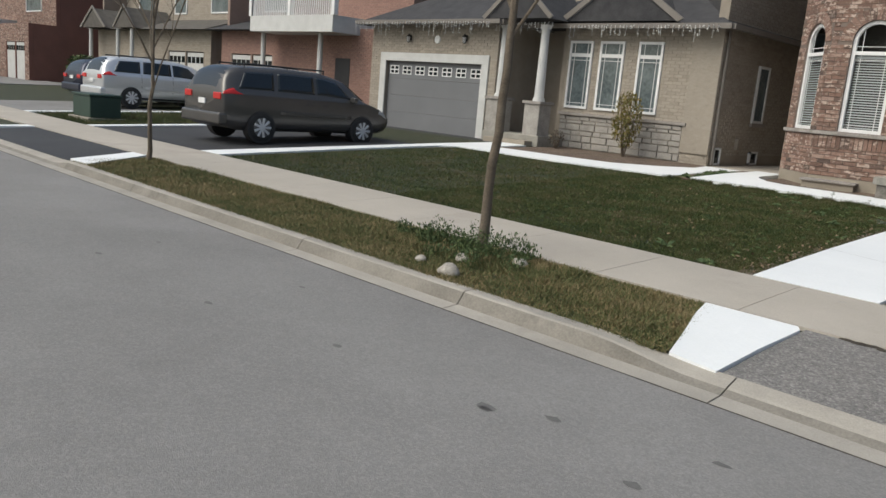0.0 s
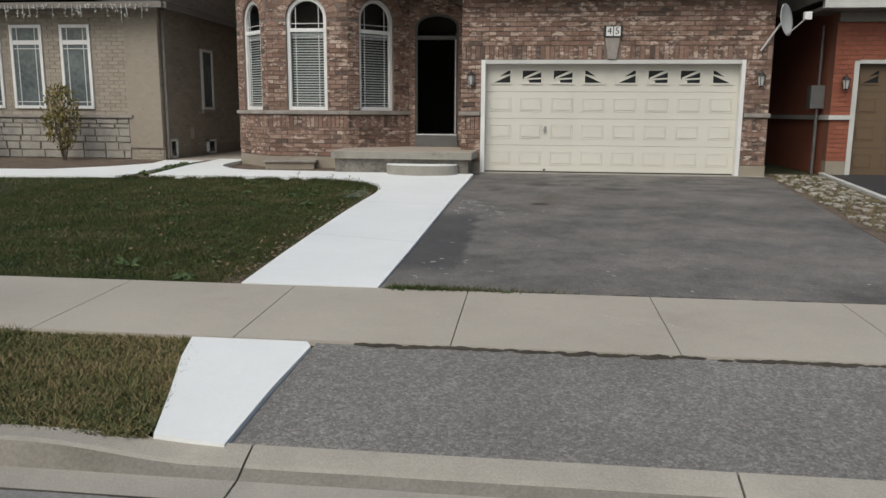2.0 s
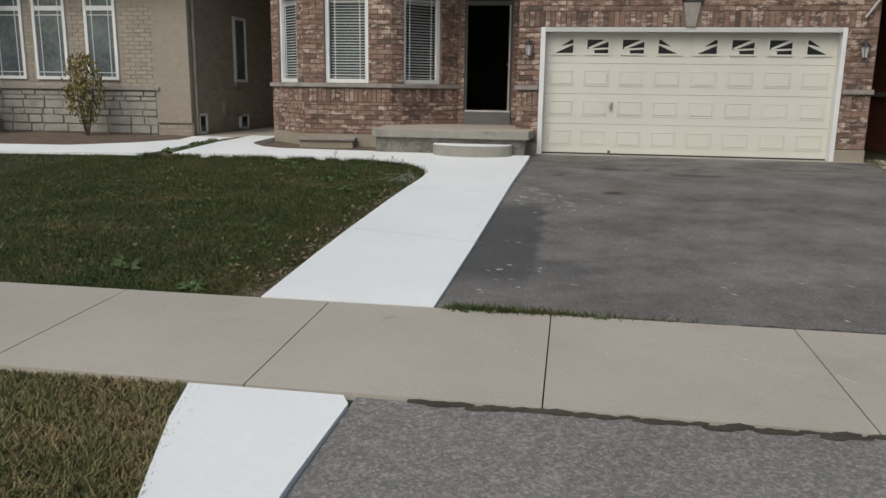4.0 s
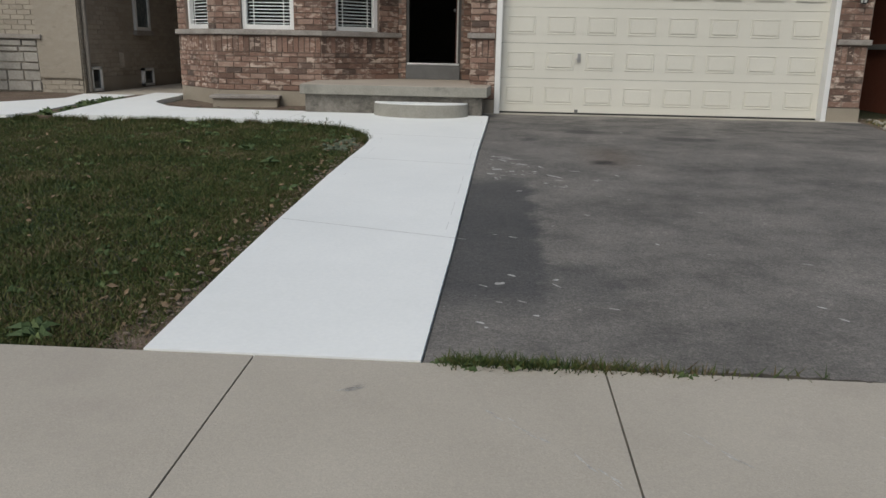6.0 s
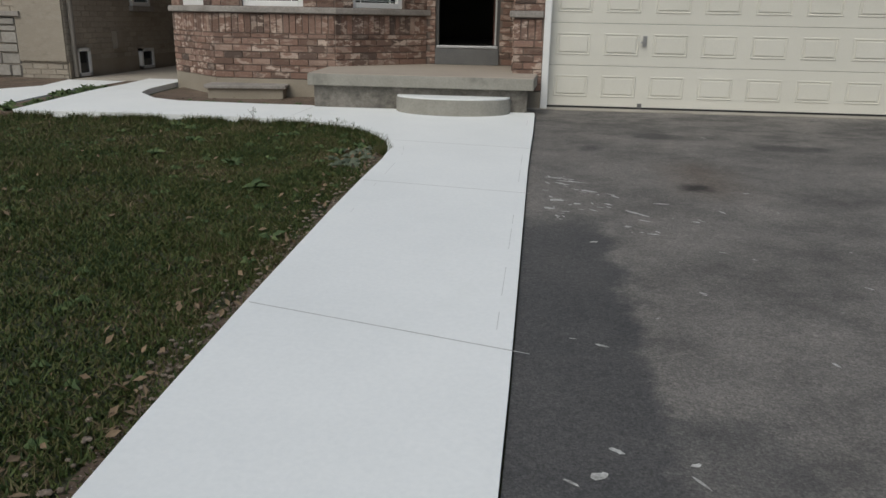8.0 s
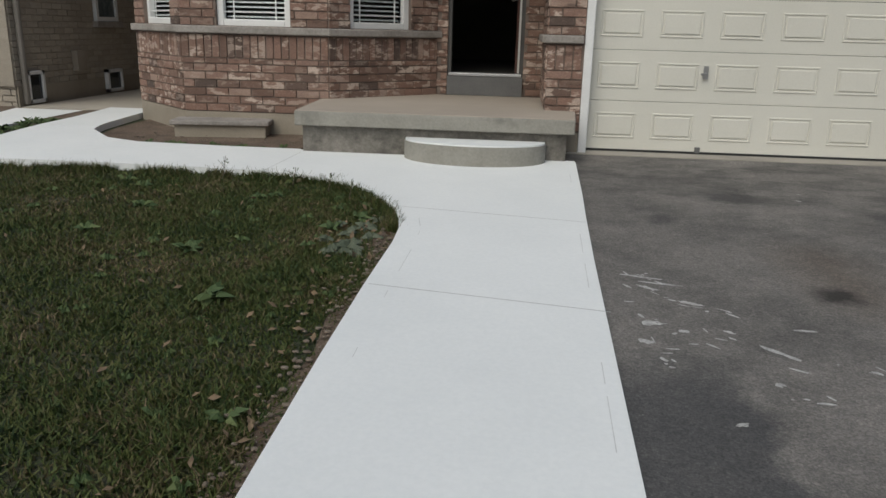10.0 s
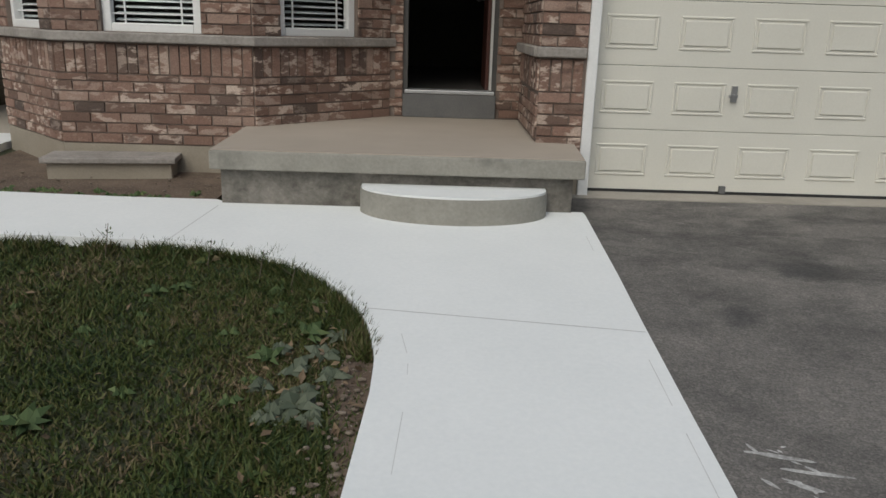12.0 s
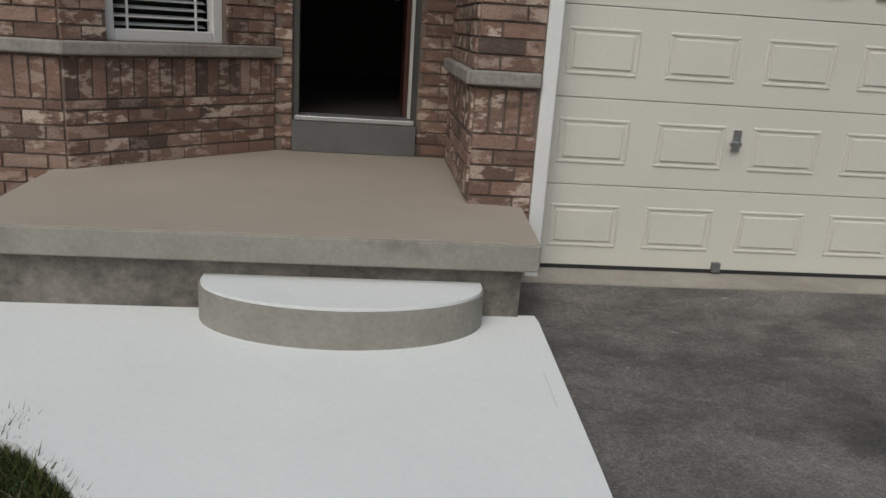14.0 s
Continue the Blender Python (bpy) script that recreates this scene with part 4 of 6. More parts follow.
def build_bay():
    k = 0
    for (p, q), wname in zip(zip(BAY, BAY[1:]), ("wall_bay_west", "wall_bay_front", "wall_bay_east")):
        k += 1
        m, length = run_of(p, q)
        u0, u1 = ((length - 1.13, length - 0.28), (0.41, 1.25), (0.28, 1.13))[k - 1]
        spring, rise, top = 3.03, 0.42, 4.3
        wall = arched_wall(wname, m, length, 0.24, top, u0, u1, 1.2, spring, rise, 0.16, mortar, "multicoloured brown brick bay wall with arched window")
        rects = lay(length, 0.26, top - 0.05, arch_skip(u0, u1, 1.2, spring, rise), bands=((0.855, 1.11),))
        rects = [r for r in rects if not (r[2] > SILL0 - 0.05 and r[3] < SILL1 + 0.01)]
        set_bricks(wall, m, rects, clay_one, clay_all, near=lambda u, z: z < 2.5)
        voussoirs(wall, m, u0, u1, spring, rise, clay_all)
        s = part("ledge", boxes((-0.03, length + 0.03, -0.065, 0.1, SILL0, SILL1), m=m), sill_stone, wall, "rough grey stone ledge")
        bevelled(s, 0.012)
        part("footing", boxes((0.0, length, -0.008, 0.15, -0.15, 0.25), m=m), foundation, wall, "tan parged foundation")
        arched_window(m, u0, u1, 1.197, 2.80, spring, rise, "window_%d" % k)
    bm = bmesh.new()
    extrude_poly(bm, [(x, y, 4.3) for x, y in BAY] + [(-1.76, 3, 4.3), (-5.55, 3, 4.3)], (0, 0, 0.2))
    tagged(part("ceiling_bay", bm, interior), "ceiling over the bay window room", "ceiling", kind="structure")
    m, length = run_of((-5.55, 12), (-5.55, 1.32))
    tagged(part("wall_west", boxes((0, length, 0, 0.2, -0.1, 6.2), m=m), mortar), "brown brick side wall", "wall", kind="structure")
    tagged(part("wall_upper", boxes((-5.7, 5.29, 2.5, 2.7, 3.4, 6.4)), mortar), "brown brick upper storey wall", "wall", kind="structure")
    roof = bmesh.new()
    extrude_poly(roof, [(-6.1, 2.1, 6.3), (-6.1, 7, 8.6), (-6.1, 12, 6.3)], (11.9, 0, 0))
    tagged(part("roof_main", roof, roof_dark), "dark shingle main roof", "roof", kind="structure")


def build_entry():
    EY = 1.40
    wall = arched_wall("wall_entry", run_of((-1.76, EY), (-0.42, EY))[0], 1.34, 0.2, 4.3, 0.13, 1.06, 0.44, 2.95, 0.28, 0.25, mortar, "brown brick wall round the front entrance")
    m, length = run_of((-1.76, EY), (-0.42, EY))
    rects = lay(length, 0.45, 4.25, arch_skip(0.13, 1.06, 0.0, 2.95, 0.28), start=0.05)
    set_bricks(wall, m, rects, clay_one, clay_all, near=lambda u, z: z < 3)
    voussoirs(wall, m, 0.13, 1.06, 2.95, 0.28, clay_all, 13)
    door = tagged(thing("door_entry", "open front door in a dark grey frame with arched transom", "door"), kind="structure")
    x0, x1 = -1.63, -0.70
    bm = boxes((x0, x0 + 0.045, EY + 0.02, EY + 0.14, 0.44, 2.95), (x1 - 0.045, x1, EY + 0.02, EY + 0.14, 0.44, 2.95), (x0 + 0.045, x1 - 0.045, EY + 0.02, EY + 0.14, 2.70, 2.78))
    o, i = arch_pts(x0, x1, 2.95, 0.28), arch_pts(x0 + 0.045, x1 - 0.045, 2.95, 0.235)
    for k in range(len(o) - 1):
        extrude_poly(bm, [(p[0], EY + 0.02, p[1]) for p in (o[k], o[k + 1], i[k + 1], i[k])], (0, 0.12, 0))
    part("door_frame", bm, dark_frame, door)
    bm = bmesh.new()
    bm.faces.new([bm.verts.new((x, EY + 0.08, z)) for x, z in [(x0 + 0.04, 2.77)] + i + [(x1 - 0.04, 2.77)]])
    part("transom_pane", bm, glass, door).visible_shadow = False
    part("side_strip", boxes((x1 - 0.07, x1 - 0.047, EY - 0.0, EY + 0.1, 0.72, 2.7)), frame_grey, door, "pale weather strip")
    bevelled(part("threshold", boxes((x0 + 0.02, x1 - 0.02, EY - 0.06, EY + 0.16, 0.675, 0.71)), sill_metal, door, "grey metal threshold"), 0.006)
    bevelled(part("entry_step", boxes((x0 + 0.0, x1, EY - 0.05, EY + 0.14, 0.44, 0.672)), step_grey, door, "dark grey riser board"), 0.006)
    leaf = part("door_leaf", boxes((x1 - 0.10, x1 - 0.055, EY + 0.17, EY + 1.03, 0.71, 2.70)), door_wood, door, "red-brown wooden door swung inwards")
    bm = bmesh.new()
    tube(bm, (x1 - 0.10, EY + 0.95, 1.62), (x1 - 0.15, EY + 0.95, 1.62), 0.015, 0.015)
    bmesh.ops.create_uvsphere(bm, u_segments=12, v_segments=8, radius=0.03, matrix=Matrix.Translation((x1 - 0.16, EY + 0.95, 1.62)))
    part("knob", bm, chrome, leaf, "metal door knob")
    # hall behind the door: its shade is painted into the near-black surfaces
    tagged(part("hall_floor", boxes((-3.0, -0.3, EY + 0.15, 6.4, 0.55, 0.69)), interior), "hall floor with shade painted in near-black", "floor", kind="structure")
    tagged(part("wall_hall", boxes((-3.1, -3.0, EY + 0.26, 6.4, 0.5, 3.4), (-0.45, -0.35, EY + 0.26, 6.4, 0.5, 3.4), (-3.1, -0.35, 6.4, 6.5, 0.5, 3.4)), interior), "hall walls with shade painted in near-black", "wall", kind="structure")
    tagged(part("ceiling_hall", boxes((-3.1, -0.3, EY + 0.25, 6.5, 3.4, 3.5)), interior), "hall ceiling with shade painted in near-black", "ceiling", kind="structure")
    # unseen soffit, set low and wide to darken the entrance recess
    bm = bmesh.new()
    extrude_poly(bm, [(x, y, 3.62) for x, y in ((-2.8, -0.5), (-0.48, -0.5), (-0.48, EY - 0.015), (-1.74, EY - 0.015), (-2.8, 0.33))], (0, 0, 0.12))
    tagged(part("ceiling_porch", bm, eave_brown), "unseen taupe porch soffit set low to shade the entrance", "ceiling", kind="structure")


def build_porch():
    porch = tagged(thing("porch", "concrete porch with tan coated top", "porch"), kind="structure")
    bm = bmesh.new()
    outline = [(-2.89, -1.0), (-0.20, -1.0), (-0.15, -0.22), (-0.42, -0.16), (-0.46, 1.39), (-1.75, 1.39), (-2.84, 0.3), (-2.94, 0.28)]
    extrude_poly(bm, [(x, y, 0.295) for x, y in outline], (0, 0, 0.137))
    bevelled(part("slab_edge", bm, porch_edge, porch, "grey trowelled cement edge"), 0.01)
    bm = bmesh.new()
    extrude_poly(bm, [(x * 0.994 - 0.009, y * 0.985, 0.425) for x, y in outline], (0, 0, 0.014))
    part("slab_top", bm, porch_top, porch, "smooth tan coating")
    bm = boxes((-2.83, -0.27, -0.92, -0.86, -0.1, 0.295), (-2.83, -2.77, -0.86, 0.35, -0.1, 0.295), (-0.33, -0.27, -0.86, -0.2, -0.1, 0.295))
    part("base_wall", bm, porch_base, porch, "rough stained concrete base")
    step = tagged(thing("round_step", "half-round grey concrete step with white top", "step"), kind="structure")
    n = 28
    cx, w, d = -1.138, 0.675, 0.36
    for nm, z0, z1, s, mat, lab in (("riser", -0.05, 0.196, 1.0, porch_edge, "smooth grey cement side"), ("tread", 0.197, 0.212, 0.985, white_concrete, "white cement top")):
        bm = bmesh.new()
        pts = [(cx + w * s, -0.925, z0)] + [(cx + w * s * math.cos(a), -0.985 - d * s * math.sin(a), z0) for a in [math.pi * i / n for i in range(n + 1)]] + [(cx - w * s, -0.925, z0)]
        extrude_poly(bm, pts, (0, 0, z1 - z0))
        part(nm, bm, mat, step, lab)
    blk = thing("concrete_step", "small old concrete block step below the bay", "step")
    mm = pose(-4.03, 0.12, 0, 0, 0, 8)
    bevelled(part("block", boxes((-0.5, 0.5, -0.17, 0.16, -0.02, 0.14), m=mm), foundation, blk), 0.01)
    bevelled(part("cap", boxes((-0.54, 0.54, -0.21, 0.16, 0.14, 0.19), m=mm), sill_stone, blk, "grey stone cap"), 0.01)


build_garage_front()
build_bay()
build_entry()
build_porch()


# ---- houses along the street ----
def plain_window(house, m, u0, u1, z0, z1, bar=None, grid=True):
    w = part("window", boxes((u0 - 0.07, u0, -0.05, 0.05, z0 - 0.07, z1 + 0.07), (u1, u1 + 0.07, -0.05, 0.05, z0 - 0.07, z1 + 0.07), (u0, u1, -0.05, 0.05, z0 - 0.07, z0), (u0, u1, -0.05, 0.05, z1, z1 + 0.07), m=m), white_paint, house, "white framed window")
    part("pane", boxes((u0, u1, -0.022, 0.02, z0, z1), m=m), curtain_glass, w, "glass over a pale curtain")
    if bar:
        part("transom", boxes((u0, u1, -0.045, 0.0, bar - 0.05, bar + 0.05), m=m), white_paint, w)
    if grid:
        b = [(u0 + 0.1, u0 + 0.115, -0.032, -0.01, z0, z1), (u1 - 0.115, u1 - 0.1, -0.032, -0.01, z0, z1), (u0, u1, -0.032, -0.01, z0 + 0.08, z0 + 0.095), (u0, u1, -0.032, -0.01, (bar or z1) - 0.15, (bar or z1) - 0.135)]
        for d in b:
            part("glazing_bar", boxes(d, m=m), white_paint, w)
    return w


def gable_roof(house, x0, x1, y0, y1, z, rise, material, over=0.35, ridge="x"):
    """A hipped roof: eave outline at z, ridge along x."""
    bm = bmesh.new()
    x0, x1, y0, y1 = x0 - over, x1 + over, y0 - over, y1 + over
    inset = min((y1 - y0) / 2, (x1 - x0) / 2 - 0.1)
    ym = (y0 + y1) / 2
    lo = [bm.verts.new(p) for p in ((x0, y0, z), (x1, y0, z), (x1, y1, z), (x0, y1, z))]
    a, b = bm.verts.new((x0 + inset, ym, z + rise)), bm.verts.new((x1 - inset, ym, z + rise))
    for f in ((lo[0], lo[1], b, a), (lo[1], lo[2], b), (lo[2], lo[3], a, b), (lo[3], lo[0], a), tuple(lo[::-1])):
        bm.faces.new(f)
    r = part("roof", bm, material, house, "shingle roof")
    bm = boxes((x0 - 0.03, x1 + 0.03, y0 - 0.1, y0, z - 0.08, z + 0.05), (x0 - 0.1, x0, y0, y1, z - 0.08, z + 0.05), (x1, x1 + 0.1, y0, y1, z - 0.08, z + 0.05))
    part("eavestrough", bm, eave_brown, r, "taupe eavestrough")
    return r


def front_gable(house, xc, w, y, z, h, material):
    """A small roof gable with pale rake boards."""
    bm = bmesh.new()
    extrude_poly(bm, [(xc - w, y, z), (xc + w, y, z), (xc, y, z + h)], (0, 2.4, 0))
    g = part("gable", bm, material, house)
    bm = bmesh.new()
    for s in (-1, 1):
        extrude_poly(bm, [(xc + s * w * 1.05, y - 0.06, z - 0.03), (xc, y - 0.06, z + h), (xc, y - 0.06, z + h + 0.16), (xc + s * w * 1.15, y - 0.06, z + 0.05)], (0, 0.06, 0))
    part("rake_boards", bm, eave_brown, g, "pale rake boards")


def brick_face(house, p, q, z0, z1, holes, wallmat, brickmat, course=0.0885, unit=0.262):
    m, length = run_of(p, q)
    dims = []
    edges = sorted({0.0, length, *[h[0] for h in holes], *[h[1] for h in holes]})
    for a, b in zip(edges, edges[1:]):
        hs = sorted([(h[2], h[3]) for h in holes if h[0] <= a + 1e-4 and h[1] >= b - 1e-4])
        z = z0
        for c, d in hs:
            if c > z:
                dims.append((a, b, 0, 0.25, z, c))
            z = d
        if z < z1:
            dims.append((a, b, 0, 0.25, z, z1))
    w = part("wall", boxes(*dims, m=m), wallmat, house)
    set_bricks(w, m, lay(length, z0, z1, cut_rect(holes), course=course, unit=unit), None, brickmat)
    return m, w


def column(house, x, y, z0, z1, pier=True):
    if pier:
        p = part("pier", boxes((x - 0.28, x + 0.28, y - 0.28, y + 0.28, 0.0, z0 - 0.08)), cut_stone, house, "grey stone pier")
        bevelled(p, 0.02)
        part("pier_cap", boxes((x - 0.33, x + 0.33, y - 0.33, y + 0.33, z0 - 0.08, z0)), sill_stone, p)
    bm = bmesh.new()
    tube(bm, (x, y, z0), (x, y, z0 + 0.1), 0.19, 0.17, 14)
    tube(bm, (x, y, z0 + 0.1), (x, y, z1 - 0.1), 0.145, 0.115, 14)
    tube(bm, (x, y, z1 - 0.1), (x, y, z1), 0.15, 0.17, 14)
    part("column", bm, frame_grey, house, "tapered off-white column")


def stone_base(house, m, length, z1, tall=0.14):
    """Rough split-face stones in uneven courses."""
    verts, faces = [], []
    z = 0.05
    while z < z1 - 0.03:
        h = min(random.choice((0.1, 0.14, 0.19)), z1 - z)
        u = -random.uniform(0, 0.3)
        while u < length:
            w = random.uniform(0.25, 0.6)
            a, b = max(u, 0), min(u + w - 0.01, length)
            if b - a > 0.05:
                y = -random.uniform(0.03, 0.06)
                i = len(verts)
                for yy, s in ((0.0, 0.0), (y, 0.012)):
                    verts += [tuple(m @ Vector(p)) for p in ((a + s, yy, z + s), (b - s, yy, z + s), (b - s, yy, z + h - 0.01 - s), (a + s, yy, z + h - 0.01 - s))]
                faces += [(i + 4, i + 5, i + 6, i + 7), (i, i + 1, i + 5, i + 4), (i + 1, i + 2, i + 6, i + 5), (i + 2, i + 3, i + 7, i + 6), (i + 3, i, i + 4, i + 7)]
            u += w
        z += h
    me = bpy.data.meshes.new("stonework")
    me.from_pydata(verts, [], faces)
    me.materials.append(cut_stone)
    ob = new("stonework", me)
    ob.parent = house
    tagged(ob, "rough grey split-face stone", kind="stuff")


def build_stone_house():
    h = thing("stone_house", "buff brick house with grey stone base and columns", "house")
    gx0, gx1, gy = -19.45, -14.95, 1.0
    m, w = brick_face(h, (-20.3, gy), (-14.35, gy), 0.0, 3.5, [(gx0 - 0.02 + 20.3, gx1 + 0.02 + 20.3, 0.0, 2.27)], buff_mortar, buff_brick)
    for d in ((gx0 - 0.3, gx0 - 0.01, 0.0, 2.27), (gx1 + 0.01, gx1 + 0.3, 0.0, 2.27), (gx0 - 0.3, gx1 + 0.3, 2.27, 2.55)):
        bevelled(part("surround", boxes((d[0], d[1], gy - 0.06, gy - 0.013, d[2], d[3])), frame_grey, h, "pale stone door surround"), 0.01)
    g = garage_door("grey_garage_door", gx0, gy + 0.1, gx1 - gx0, 2.26, grey_door, "plain grey garage door with seven white framed windows", "squares", cols=7, panels=False)
    lantern("wall_lantern", -18.3, gy - 0.02, 3.05, "neighbour lanterns")
    lantern("wall_lantern", -15.7, gy - 0.02, 3.05, "neighbour lanterns")
    bm = bmesh.new()
    tube(bm, (-17.0, gy - 0.005, 3.0), (-17.0, gy - 0.04, 3.0), 0.13, 0.12, 20)
    part("number_disc", bm, white_paint, h, "round white number plate")
    m, w = brick_face(h, (-12.5, 2.0), (-7.7, 2.0), 0.0, 3.5, [(0.1, 0.9, 1.2, 3.12), (1.15, 1.95, 1.2, 3.12), (2.4, 3.15, 1.2, 3.12)], buff_mortar, buff_brick)
    for a, b in ((0.17, 0.83), (1.22, 1.88), (2.47, 3.08)):
        plain_window(h, m, a, b, 1.27, 3.05, 2.72)
    stone_base(h, m, 4.0, 0.98)
    bevelled(part("ledge", boxes((-0.05, 4.1, -0.09, 0.0, 0.99, 1.07), m=m), sill_stone, h, "grey stone ledge"), 0.01)
    part("quoin", boxes((4.0, 4.8, -0.045, 0.0, 0.3, 3.5), m=m), buff_brick, h, "smooth buff corner panel")
    # recessed entrance
    part("porch_back", boxes((-14.4, -12.45, 3.0, 3.2, 0.0, 3.5)), buff_mortar, h)
    part("porch_side", boxes((-12.7, -12.45, 2.05, 3.0, 0.0, 3.5)), buff_mortar, h)
    part("porch_side", boxes((-14.4, -14.2, 1.25, 3.0, 0.0, 3.5)), buff_mortar, h)
    part("front_door", boxes((-13.1, -12.75, 2.93, 3.0, 0.3, 2.5)), black_plastic, h, "dark front door")
    bevelled(part("porch_slab", boxes((-14.5, -12.3, 0.75, 3.0, 0.0, 0.32)), porch_edge, h, "concrete porch slab"), 0.015)
    bevelled(part("porch_step", boxes((-14.1, -12.5, 0.4, 0.75, 0.0, 0.16)), foundation, h, "low concrete step"), 0.015)
    column(h, -14.15, 1.05, 1.35, 3.45)
    column(h, -12.65, 1.05, 1.3, 3.45)
    # side wall, with a narrow window and basement vents
    m, w = brick_face(h, (-7.7, 2.0), (-7.7, 14.0), 0.3, 6.5, [(2.2, 2.95, 1.2, 2.75)], buff_mortar, buff_brick)
    part("footing", boxes((0.0, 12.0, -0.02, 0.2, -0.1, 0.3), m=m), foundation, h, "parged foundation")
    plain_window(h, m, 2.3, 2.86, 1.27, 2.68, grid=False)
    bevelled(part("window_sill", boxes((2.15, 3.0, -0.09, 0.0, 1.1, 1.2), m=m), sill_stone, h), 0.01)
    for a, b, c, d in ((0.15, 0.55, 0.05, 0.5), (2.35, 2.85, 0.05, 0.42)):
        v = part("basement_window", boxes((a, a + 0.05, -0.09, -0.02, c, d), (b - 0.05, b, -0.09, -0.02, c, d), (a, b, -0.09, -0.02, d - 0.05, d), (a, b, -0.09, -0.02, c, c + 0.05), m=m), white_paint, h, "white framed basement window")
        part("pane", boxes((a + 0.05, b - 0.05, -0.06, -0.024, c + 0.05, d - 0.05), m=m), car_glass, v)
    part("meter_box", boxes((1.45, 1.7, -0.1, 0.0, 0.45, 0.75), m=m), buff_mortar, h, "small tan utility box")
    bm = bmesh.new()
    tube(bm, m @ Vector((0.12, -0.06, 0.05)), m @ Vector((0.12, -0.06, 3.45)), 0.045, 0.045, 8)
    part("downspout", bm, eave_brown, h, "taupe downspout")
    part("upper_wall", boxes((-20.3, -7.72, 5.0, 5.2, 3.4, 6.5)), buff_mortar, h)
    gable_roof(h, -20.3, -14.3, 0.9, 9.0, 3.52, 2.2, roof_dark)
    # upper roof added over the storey to cut light in the alley
    gable_roof(h, -20.3, -7.7, 5.0, 14.0, 6.5, 2.2, roof_dark)
    gable_roof(h, -14.6, -7.7, 1.9, 8.5, 3.5, 2.0, roof_dark)
    front_gable(h, -13.4, 1.15, 0.6, 3.6, 1.0, roof_dark)
    front_gable(h, -10.6, 1.7, 1.55, 3.62, 1.2, roof_dark)
    # icicle light string along the eaves
    st = thing("icicle_lights", "white icicle light string hanging along the eaves", "string lights")
    bm = bmesh.new()
    for x0, x1, y in ((-20.6, -14.3, 0.43), (-14.3, -7.5, 0.75)):
        x = x0
        while x < x1:
            l = random.choice((0.1, 0.16, 0.25, 0.38)) * random.uniform(0.7, 1.2)
            yy = y if x < -12.2 else 1.43
            tube(bm, (x, yy, 3.5), (x + random.gauss(0, 0.03), yy, 3.5 - l), 0.008, 0.005, 3, False)
            for k in range(3):
                bmesh.ops.create_icosphere(bm, subdivisions=1, radius=0.016, matrix=Matrix.Translation((x + random.gauss(0, 0.02), yy, 3.5 - l * random.random())))
            x += random.uniform(0.07, 0.16)
    tagged(part("bulbs", bm, frame_grey, st, "clear bulbs on white wire"), kind="stuff")


